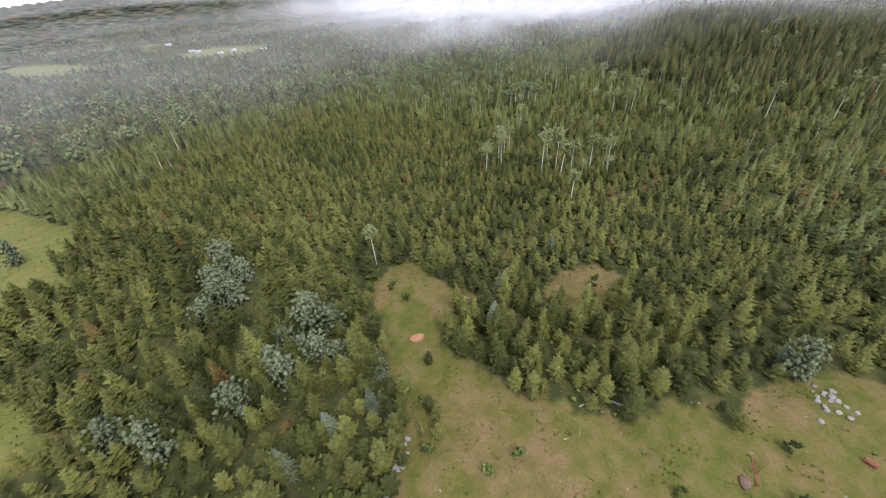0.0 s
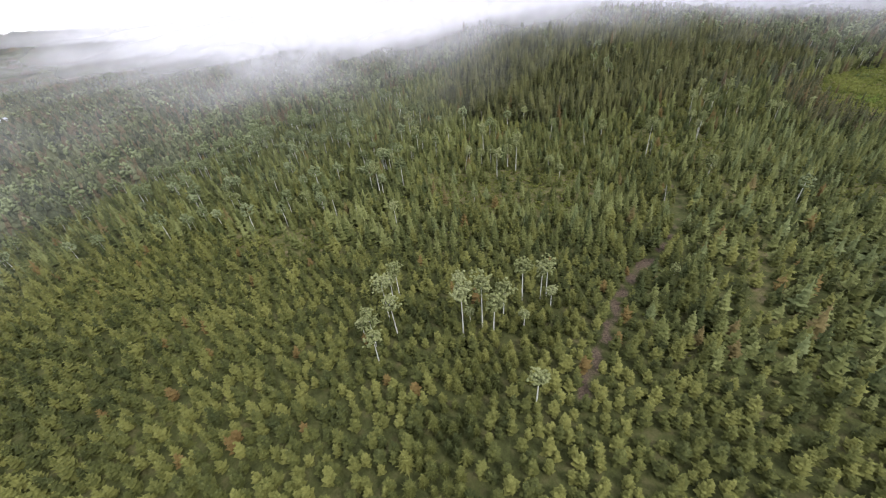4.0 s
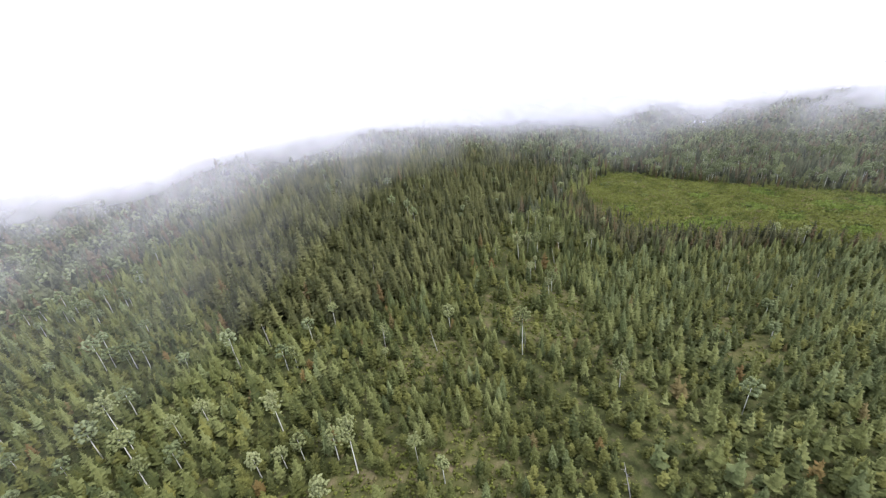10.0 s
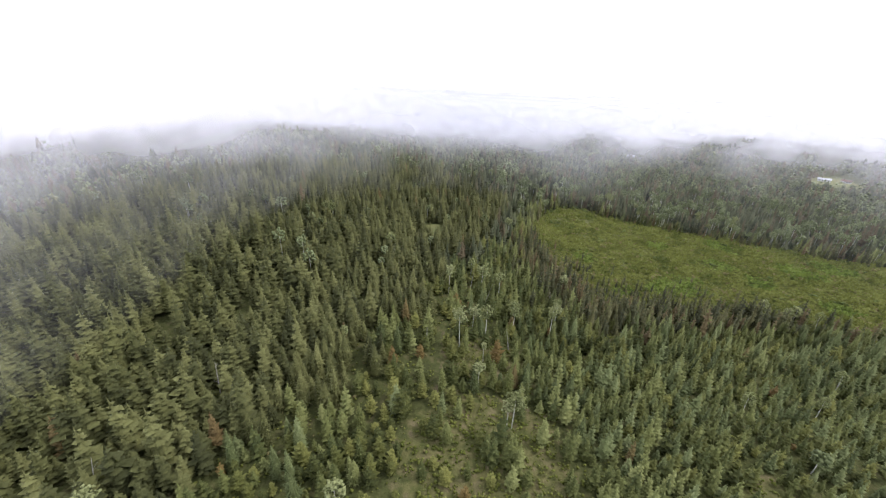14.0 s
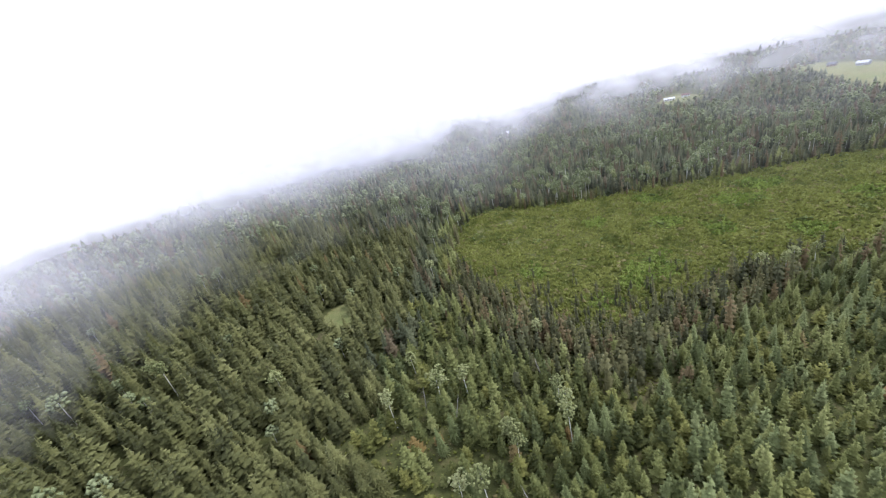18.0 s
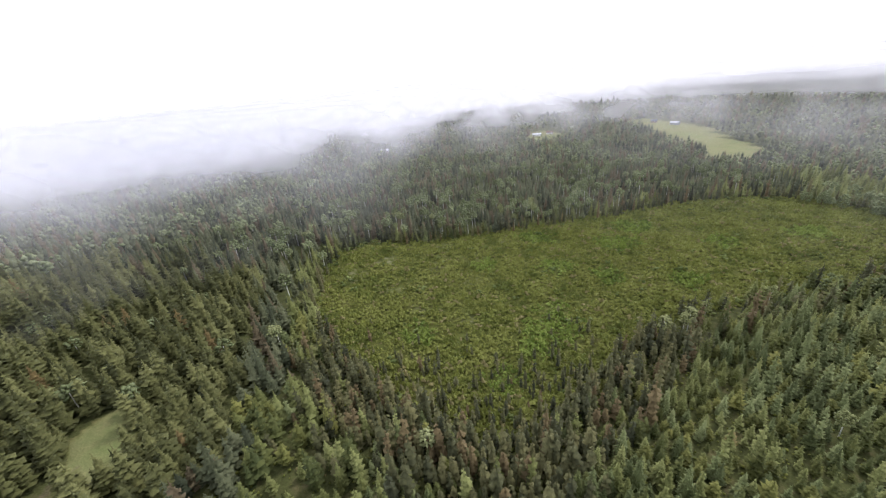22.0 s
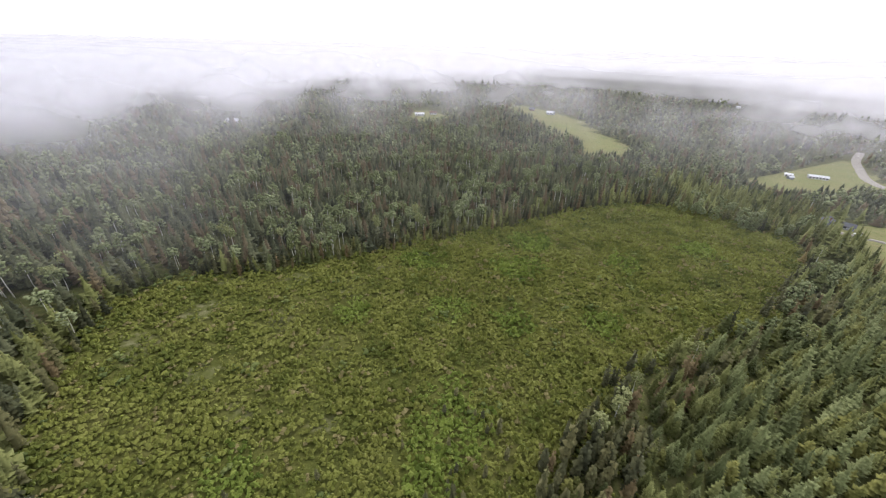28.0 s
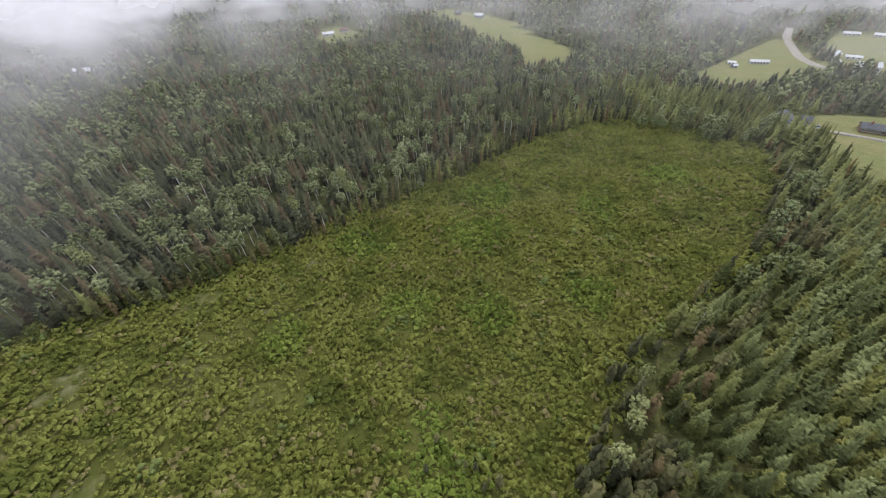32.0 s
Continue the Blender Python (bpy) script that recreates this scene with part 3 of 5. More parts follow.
def free(x, y):
    """How readily a tree stands at a place, 0..1."""
    p = np.ones(x.shape)
    p *= ragged(most(GLADES, x, y), x, y, 1.5) < 0.5
    p *= inside(BOG, x, y) < 0
    p *= most(FIELDS, x, y) < -1
    p *= away(TRACK, x, y) > 1.45
    p *= away(TRAIL, x, y) > 3.0
    p *= away(LANE, x, y) > 7
    p *= np.where(away(STRIP, x, y) < 3.0, 0.4, 1)
    p *= np.where(ragged(most(SCRUBS, x, y), x, y, 4, 14) > 0, 0.36, 1)
    sd = inside(BOG, x, y)
    p *= np.where((sd > -13) & (x < 330), 0.35, 1)
    p *= np.where((away(TRACK, x, y) < 15) & (x > 92) & (lumps(x, y, 24, 61) > 0.42), 0.85, 1)
    p *= np.hypot(x + 50, (y - 66) * 0.8) > 7.5
    p *= np.hypot(x + 26, y - 50) > 3.5
    return p


def pick(x, y, lo, hi):
    d = away(FLIGHTLINE, x, y)
    keep = (d >= lo) & (d < hi) & (rng.uniform(0, 1, x.shape) < free(x, y) * 0.97)
    return x[keep], y[keep]


def zone(x, y):
    """0 young plantation, 1 pines round the glade, 2 mixed wood, 3 old spruces."""
    plant = ragged(inside(PLANTATION, x, y), x, y, 5, 30) > 0
    return np.where(plant, np.where(y + 0.25 * x + 10 * (lumps(x, y, 40, 77) - 0.5) > 72, 0, 1), np.where(ragged(inside(OLD_GROWTH, x, y), x, y, 8, 35) > 0, 3, 2))


def behind(x, y):
    """Ground to the south-west that the flight leaves behind."""
    return (y < 10) & (x < 215)


def aspen_chance(x, y):
    base = np.where(inside(ASPEN_WOOD, x, y) > 0, 0.11, np.where(inside(OLD_GROWTH, x, y) > 0, 0.19, np.where((y > 205) & (x < 160), 0.03, 0.003)))
    base = base * np.where(inside(BIG_WOOD, x, y) > -15, 0.12, 1) * np.where(away(FLIGHTLINE, x, y) < 60, 0.4, 1)
    return base * np.where(lumps(x, y, 48, 21) + 0.3 * (lumps(x, y, 14, 22) - 0.5) > 0.56, 2.6, 0.4)


def grow(name, label, category, shapes, x, y, mats, spread=0.2, tall=0.2, size=1.0, soft=True):
    if len(x) == 0:
        return None
    s = rng.uniform(1 - spread, 1 + spread, len(x)) * size
    ob = stand(name, shapes, x, y, rng.uniform(0, 6.28, len(x)), s, mats, rng, s * rng.uniform(1 - tall, 1 + tall, len(x)), soft)
    return tagged(ob, label, category, kind="stuff")


def tree_thing(name, label, category, group, crown, foliage_mat, bark, radius, height):
    """One tree of its own: an empty at its foot with a trunk and a crown."""
    root = tagged(new(name), label, category, group)
    v, f = stem(radius, radius * 0.25, height, 6, rings=3)
    part("trunk", mesh_of("trunk", v, f, [bark]), root)
    part("crown", mesh_of("crown", crown[0], crown[1], [foliage_mat], smooth=True), root)
    return root


def vigour(x, y):
    """How large the conifers grow: taller on the moist ground round the bog."""
    x, y = np.asarray(x, float), np.asarray(y, float)
    return 0.95 + 0.3 * step(170, 205, x) * (step(115, 150, y) + step(95, 60, y))


def plant_things(makers, places, size=None):
    """The first place of each kind takes the tree itself, the others copies."""
    for i, (x, y) in enumerate(places):
        k = rng.uniform(0.82, 1.2) * (1.0 if size is None else float(size(x, y)))
        m = pose(x, y, float(ground_z(x, y)), rng.normal(0, 1.5), rng.normal(0, 1.5), rng.uniform(0, 360)) @ Matrix.Diagonal((k, k, k * rng.uniform(0.88, 1.15), 1))
        if i < len(makers):
            makers[i] = makers[i]()
            makers[i].matrix_basis = m
        else:
            copy_thing(makers[i % len(makers)], m)


def nearest_first(x, y, line, count):
    """The places nearest a stretch of the plan, and the rest."""
    order = np.argsort(away(line, x, y))
    near, rest = order[:count], order[count:]
    return list(zip(x[near], y[near])), (x[rest], y[rest])


# pines: the plantation in its rows, larger ones round the glade
px_, py_ = pick(*scatter(rng, -150, 130, -40, 235, 2.35), 0, 400)
z_ = zone(px_, py_)
sx_, sy_ = px_[z_ == 0], py_[z_ == 0]
places, (sx_, sy_) = nearest_first(sx_, sy_, [(5, 85), (30, 110), (62, 118)], 150)
plant_things([lambda c=c: tree_thing("pine_tree", "small young pine with olive green needles", "pine tree", "young pines of the plantation", c, PINE, BARK, 0.07, 3.4)
              for c in [fir(rng, h, r, 9, 10, 0.05, 0.4, 0.74, fine=True) for h, r in ((4.1, 1.5), (3.6, 1.4), (4.7, 1.6))]], places)
grow("plantation_pines", "dense plantation of small olive green pines", "pine trees", pine_small, sx_, sy_, [PINE])
gx_, gy_ = pick(*scatter(rng, -150, 130, -60, 140, 3.25), 0, 400)
z_ = zone(gx_, gy_)
gx_, gy_ = gx_[z_ == 1], gy_[z_ == 1]
places, (gx_, gy_) = nearest_first(gx_, gy_, [(-40, 40), (0, 50), (35, 48)], 150)
plant_things([lambda c=c: tree_thing("pine_tree", "bushy green pine beside the grassy glade", "pine tree", "pines round the glade", c, PINE, BARK, 0.12, 3.0)
              for c in [fir(rng, h, r, 11, 11, 0.04, 0.35, 0.72, fine=True) for h, r in ((6.4, 2.05), (5.4, 1.85), (7.4, 2.25), (4.0, 1.5))]], places)
grow("glade_pines", "bushy green pines round the grassy glade", "pine trees", pine_near, gx_, gy_, [PINE])

# mixed wood and old spruces
SPRUCE_STRETCH = [(110, 170), (150, 190), (200, 205), (240, 175), (262, 160), (290, 90), (300, 50)]
wx_, wy_ = pick(*scatter(rng, -330, 620, -260, 480, 2.95), 0, 205)
z_ = zone(wx_, wy_)
slim_ = (z_ == 2) & (ragged(inside(SILVER_WOOD, wx_, wy_), wx_, wy_, 8, 30) > 0)
big_ = (z_ >= 2) & (ragged(inside(BIG_WOOD, wx_, wy_), wx_, wy_, 10, 30) > 0)
keep = (z_ >= 2) & ~behind(wx_, wy_) & (past_front(wx_, wy_) < 170) & (rng.uniform(0, 1, wx_.shape) < np.where(big_, 0.66, np.where(z_ == 3, 0.56, 1 - 1.1 * (vigour(wx_, wy_) - 0.95)))) & ~slim_
wx_, wy_, z_, big_ = wx_[keep], wy_[keep], z_[keep], big_[keep]
sx_, sy_ = pick(*scatter(rng, 160, 320, -70, 210, 2.75), 0, 205)
keep = (zone(sx_, sy_) == 2) & (ragged(inside(SILVER_WOOD, sx_, sy_), sx_, sy_, 8, 30) > 0)
slim_ = np.concatenate([np.zeros(len(wx_), bool), np.ones(keep.sum(), bool)])
wx_, wy_ = np.append(wx_, sx_[keep]), np.append(wy_, sy_[keep])
z_, big_ = np.append(z_, np.full(keep.sum(), 2)), np.append(big_, np.zeros(keep.sum(), bool))
d_ = away(FLIGHTLINE, wx_, wy_)
asp_ = rng.uniform(0, 1, wx_.shape) < aspen_chance(wx_, wy_)
dice = rng.uniform(0, 1, wx_.shape)
thin = (away(TRACK, wx_, wy_) < 15) & (wx_ > 92) & (lumps(wx_, wy_, 24, 61) > 0.42)
pine_ = (z_ == 2) & ~asp_ & ~big_ & (dice < np.where(thin, 0.8, np.where(wx_ < 175, 0.38, 0.2) + 0.6 * (lumps(wx_, wy_, 80, 5) - 0.45)))
silver_ = (z_ == 2) & ~asp_ & ~big_ & ~pine_ & (rng.uniform(0, 1, wx_.shape) < np.where(inside(SILVER_WOOD, wx_, wy_) > 0, 0.34 + 0.3 * step(110, 70, wy_), 0.08) + 0.5 * (lumps(wx_, wy_, 35, 6) - 0.5))
big_ &= ~asp_
spr_ = (z_ == 2) & ~asp_ & ~pine_ & ~silver_ & ~big_
slim_green_, slim_silver_ = spr_ & slim_, silver_ & slim_
spr_, silver_ = spr_ & ~slim_, silver_ & ~slim_
old_ = (z_ == 3) & ~asp_ & ~big_
near_ = d_ < 45


def plant_wood(kinds, thing, stuff, label, group, shapes_near, shapes_mid, sizes, mat, count, size=vigour):
    """Nearest trees as things of their own, the others of their kind as one mesh for each reach."""
    places, (x, y) = nearest_first(wx_[kinds & near_], wy_[kinds & near_], SPRUCE_STRETCH, count)
    plant_things([lambda c=c, h=h: tree_thing(thing, label, "spruce tree", group, c, mat, BARK, 0.016 * h, h * 0.9)
                  for c, h in [(fir(rng, h, r, 14, 13, fine=True), h) for h, r in sizes]], places, size)
    for shapes, px, py in ((shapes_near, x, y), (shapes_mid, wx_[kinds & ~near_], wy_[kinds & ~near_])):
        grow(stuff, label, "spruce trees", shapes, px, py, [mat], 0.25, 0.2, size(px, py) if size else 1.0)


MIDDLING = ((7.4, 1.85), (6.0, 1.65), (9.0, 2.05), (6.8, 1.75), (4.4, 1.35))
SLIM = ((6.4, 1.6), (5.4, 1.45), (7.6, 1.8), (4.2, 1.2))
plant_wood(spr_, "spruce_tree", "spruces", "green spruce of middling height", "spruces of the mixed wood", spruce_near, spruce_mid, MIDDLING, SPRUCE, 130)
plant_wood(silver_, "silver_spruce", "silver_spruces", "silvery blue-green spruce among darker ones", "silvery spruces of the mixed wood", spruce_near, spruce_mid, MIDDLING, SILVER_SPRUCE, 60)
plant_wood(slim_green_, "spruce_tree", "spruces", "slim green spruce near the bog", "slim spruces near the bog", slim_near, slim_near, SLIM, SPRUCE, 100)
plant_wood(slim_silver_, "silver_spruce", "silver_spruces", "slim silvery spruce near the bog", "slim silvery spruces near the bog", slim_near, slim_near, SLIM, SILVER_SPRUCE, 100)
plant_wood(big_, "tall_spruce", "tall_spruces", "tall broad olive green conifer", "tall conifers of the wood", big_near, big_mid, ((11.5, 2.9), (9.8, 2.6), (13.2, 3.2), (8.2, 2.3)), OLIVE_SPRUCE, 60, None)
grow("wood_pines", "pines among the spruces of the mixed wood", "pine trees", pine_near, wx_[pine_ & near_], wy_[pine_ & near_], [PINE], 0.3, 0.2, vigour(wx_[pine_ & near_], wy_[pine_ & near_]))
grow("old_spruces", "tall dark narrow spruces", "spruce trees", old_near, wx_[old_ & near_], wy_[old_ & near_], [DARK_SPRUCE])
grow("wood_pines", "pines among the spruces of the mixed wood", "pine trees", pine_mid, wx_[pine_ & ~near_], wy_[pine_ & ~near_], [PINE], 0.3, 0.2, vigour(wx_[pine_ & ~near_], wy_[pine_ & ~near_]))
grow("old_spruces", "tall dark narrow spruces veiled by mist", "spruce trees", old_mid, wx_[old_ & ~near_], wy_[old_ & ~near_], [DARK_SPRUCE])
grow("aspens", "rounded grey-green aspens among the spruces", "aspen trees", aspen_mid, wx_[asp_ & (d_ > 60)], wy_[asp_ & (d_ > 60)], [WOOD_ASPEN, PALE_BARK])

# single aspens that stand out of the wood
LONE_ASPENS = [(17.6, 125), (19, 136), (24, 137), (24, 131), (29, 143), (17, 133), (18.4, 129.8), (26.8, 141.6), (41.5, 132.9), (40, 125), (42, 123), (43, 120),
               (47, 122), (49.5, 117.4), (37, 123), (56, 127), (60, 125), (60, 121), (61, 124), (40.7, 101.5), (41, 177.5), (90.5, 112)]
LONE_ASPENS += [(104, 198), (93, 196), (113, 187), (112, 179), (102, 222), (77, 238), (94, 243), (71, 239), (16, 207), (25, 203), (-10, 227), (-8, 231), (80, 261),
                (78, 247), (88, 246), (95, 245), (49, 246), (55, 237), (59, 233), (70, 234), (142, 221), (143, 246)]
LONE_ASPENS += [(210.3, 193.5), (211.5, 194.5), (199, 181), (201, 182.5), (243.7, 191), (224, 196), (233.7, 203.5), (246.6, 191.6), (248.7, 177.8), (205.8, 236.8),
                (272, 296), (269, 289), (267, 255), (264, 236), (258, 222), (266, 202), (255, 177), (251, 192), (262, 209), (338.8, 215.3)]
LONE_ASPENS += [(427, 210), (430, 212), (433, 208), (-16.7, 73.7), (-113, 148),
                (-111, 151), (-123, 177.6), (416, 103), (412, 97), (423, 101), (422, 81), (415, 83), (429, 141), (419, 139), (440, 161), (432, 159), (409, 12), (410, 22)]
LONE_ASPENS += [(227.0, 205.5), (233.5, 198.3), (259.7, 178.0), (136.8, 216.4), (162.2, 179.5), (44.5, 207.6)]
BUSHY_ASPENS = [(305, 86), (304, 89), (307, 77), (304, 54), (297, 36), (306, -28), (307, -49), (303, 98), (296, 62), (290, 20)]
more = asp_ & (d_ <= 60)
plant_things([lambda c=c, h=h: tree_thing("aspen_tree", "tall aspen with a bare white trunk and pale crown", "aspen tree", "lone aspens", c, ASPEN, PALE_BARK, 0.15, h * 0.92)
              for c, h in [(leaf_crown(rng, h, 0.72, r, 120, 0.34), h) for h, r in ((11.4, 1.75), (10.0, 1.55), (12.4, 1.85), (10.8, 1.45))]],
             LONE_ASPENS)
plant_things([lambda c=c, h=h: tree_thing("aspen_tree", "pale bushy aspen among the conifers", "aspen tree", "bushy aspens", c, ASPEN, PALE_BARK, 0.14, h * 0.8)
              for c, h in [(round_crown(rng, h, 0.42, r, 60, 0.42), h) for h, r in ((8.8, 1.35), (8.0, 1.25), (9.8, 1.45))]],
             BUSHY_ASPENS + list(zip(wx_[more], wy_[more])))

# the far woods
fx_, fy_ = scatter(rng, -800, 1150, -900, 1150, 8.6)
keep = ((away(FLIGHTLINE, fx_, fy_) > 205) | (behind(fx_, fy_) & (zone(fx_, fy_) >= 2))) & (past_front(fx_, fy_) < 210) & (rng.uniform(0, 1, fx_.shape) < free(fx_, fy_))
fx_, fy_ = fx_[keep], fy_[keep]
skirt = (away(FLIGHTLINE, fx_, fy_) < 345) & ~behind(fx_, fy_)
fx_, fy_ = fx_[~skirt], fy_[~skirt]
sx_, sy_ = scatter(rng, -330, 700, -350, 560, 4.9)
d_ = away(FLIGHTLINE, sx_, sy_)
keep = (d_ > 205) & (d_ < 345) & ~behind(sx_, sy_) & (past_front(sx_, sy_) < 190) & (rng.uniform(0, 1, sx_.shape) < free(sx_, sy_))
sx_, sy_ = sx_[keep], sy_[keep]
leafy = rng.uniform(0, 1, sx_.shape) < 0.10 + 0.32 * (lumps(sx_, sy_, 70, 18) > 0.6)
grow("outer_spruces", "green spruces farther from the clearings", "spruce trees", spire_mid, sx_[~leafy], sy_[~leafy], [DARK_SPRUCE], 0.3, 0.25)
grow("outer_leafy_trees", "rounded leafy trees among distant spruces", "trees", leafy_mid, sx_[leafy], sy_[leafy], [WOOD_ASPEN], 0.3, 0.25)
aspen_share = rng.uniform(0, 1, len(fx_)) < 0.12 + 0.22 * (lumps(fx_, fy_, 140, 8) > 0.6)
grow("far_spruces", "distant dark green spruce forest", "forest", spruce_far, fx_[~aspen_share], fy_[~aspen_share], [DARK_SPRUCE], 0.3)
grow("far_aspens", "distant pale green aspens among spruces", "forest", aspen_far, fx_[aspen_share], fy_[aspen_share], [WOOD_ASPEN])
vx_, vy_ = pick(*scatter(rng, -2600, 300, 500, 3200, 40.0), 900, 5000)
grow("valley_woods", "dark wooded valley far away", "forest", spruce_far, vx_, vy_, [DARK_SPRUCE], 0.3)
grow("valley_woods", "dark wooded valley far away", "forest", [(v * (7.5, 7.5, 1.0), f, s) for v, f, s in spruce_far[:2]], vx_ + 8, vy_ + 7, [DARK_SPRUCE], 0.3)

# ------------------------------------------------------------------ bog

shrubs = [shrub_shape(rng, r, h, 3, 0.42) for r, h in ((0.85, 0.75), (1.0, 0.9), (0.75, 0.6), (0.85, 1.1))]
bx_, by_ = scatter(rng, 275, 430, -80, 210, 1.18)
thick = lumps(bx_, by_, 22, 31) * 0.4 + lumps(bx_, by_, 7, 33) * 0.35 + lumps(bx_, by_, 3.2, 37) * 0.25
green = spots(GREENER, bx_, by_) > rng.uniform(0.2, 0.8, bx_.shape)
keep = (inside(BOG, bx_, by_) > -2) & (rng.uniform(0, 1, bx_.shape) < (0.3 + 1.2 * thick) * (1 - 0.5 * spots(SEDGE, bx_, by_)))
bulk = 0.85 + 0.95 * thick
grow("willow_shrubs", "low yellow-green willow shrubs on the bog", "shrubs", shrubs, bx_[keep & ~green], by_[keep & ~green], [SHRUB], 0.5, 0.4, bulk[keep & ~green], False)
grow("alder_shrubs", "bright green low shrubs on the bog", "shrubs", shrubs, bx_[keep & green], by_[keep & green], [GREEN_SHRUB], 0.5, 0.4, bulk[keep & green], False)
bx_, by_ = scatter(rng, 275, 430, -80, 210, 3.3)
edge = inside(BOG, bx_, by_)
keep = (edge > -4) & (rng.uniform(0, 1, bx_.shape) < np.where(lumps(bx_, by_, 34, 36) > 0.66, 0.16, 0.01) + 0.5 * step(6, -2, edge))
grow("alder_bushes", "rounded dark green bushes on the bog", "shrubs", [shrub_shape(rng, r, h, 5) for r, h in ((1.4, 1.6), (1.7, 1.9), (1.2, 1.4))], bx_[keep], by_[keep], [ALDER], 0.3, 0.3)


def belt_size(x, y):
    """Black spruces stand tallest along the edge of the bog and dwindle towards its middle."""
    return 0.85 + 0.75 * step(9, -1, inside(BOG, np.asarray(x, float), np.asarray(y, float)))


tx_, ty_ = scatter(rng, 240, 430, -80, 222, 2.2)
sd = inside(BOG, tx_, ty_)
west = step(352, 296, tx_) * step(105, 135, ty_)
belt = step(-32, -4, sd) * step(330, 300, tx_) * step(130, 160, ty_)
chance = np.where((sd > -14) & (sd < 3) & (tx_ < 335), 0.12 + 0.5 * step(70, 105, ty_), np.where((sd > -4) & (sd < 2), 0.3, 0)) + west * (sd > -3) * 0.6 * step(42, 6, sd) + 0.4 * belt * (sd < 0)
keep = rng.uniform(0, 1, tx_.shape) < chance
places, (tx_, ty_) = nearest_first(tx_[keep], ty_[keep], [(285, 165), (300, 130), (310, 90)], 200)
EDGE_TREES = [(300 + rng.uniform(-9, 5), rng.uniform(-60, 40)) for _ in range(16)] + [(rng.uniform(318, 385), rng.uniform(-92, -75)) for _ in range(22)] + [(rng.uniform(335, 375), rng.uniform(-72, -62)) for _ in range(9)]
plant_things([lambda c=c, h=h: tree_thing("willow_tree", "rounded grey-green willow at the edge of the bog", "willow tree", "willows at the edge of the bog", c, WOOD_ASPEN, BARK, 0.12, h * 0.75)
              for c, h in [(round_crown(rng, h, 0.12, r, 64, 0.55), h) for h, r in ((6.0, 2.0), (5.0, 1.9), (7.0, 2.2))]], EDGE_TREES)
plant_things([lambda c=c: tree_thing("black_spruce", "stunted thin dark spruce on the bog", "spruce tree", "stunted spruces of the bog", c, BROWN_SPRUCE, BARK, 0.07, 3.2)
              for c in [fir(rng, h, r, 11, 5, 0.04, -0.1, 0.45, 0.6, 0.2) for h, r in ((6.0, 0.9), (4.8, 0.8), (7.2, 1.0), (3.4, 0.65))]], places, belt_size)
grow("bog_spruces", "stunted thin black spruces on the bog", "spruce trees", bog_near, tx_, ty_, [BROWN_SPRUCE], 0.3, 0.3, belt_size(tx_, ty_))

# ------------------------------------------------------------------ mist

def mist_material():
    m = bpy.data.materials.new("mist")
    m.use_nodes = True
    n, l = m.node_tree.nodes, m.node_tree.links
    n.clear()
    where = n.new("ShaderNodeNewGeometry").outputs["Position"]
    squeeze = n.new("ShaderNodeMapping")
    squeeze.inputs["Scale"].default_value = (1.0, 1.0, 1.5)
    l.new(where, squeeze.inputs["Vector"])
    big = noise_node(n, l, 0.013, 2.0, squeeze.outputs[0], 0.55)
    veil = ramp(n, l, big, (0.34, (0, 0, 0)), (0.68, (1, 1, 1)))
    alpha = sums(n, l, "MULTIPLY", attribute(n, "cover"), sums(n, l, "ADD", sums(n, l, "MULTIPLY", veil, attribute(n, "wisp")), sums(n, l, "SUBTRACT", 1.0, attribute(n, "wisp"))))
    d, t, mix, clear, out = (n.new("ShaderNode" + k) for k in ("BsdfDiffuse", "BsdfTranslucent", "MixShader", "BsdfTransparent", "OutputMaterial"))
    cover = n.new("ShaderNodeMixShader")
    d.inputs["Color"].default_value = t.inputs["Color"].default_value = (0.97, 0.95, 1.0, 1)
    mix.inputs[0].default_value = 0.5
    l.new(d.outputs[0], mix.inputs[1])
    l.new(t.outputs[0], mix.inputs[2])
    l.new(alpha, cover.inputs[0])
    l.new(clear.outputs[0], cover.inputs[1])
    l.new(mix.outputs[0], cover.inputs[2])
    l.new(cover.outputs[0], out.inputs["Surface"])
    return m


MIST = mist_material()


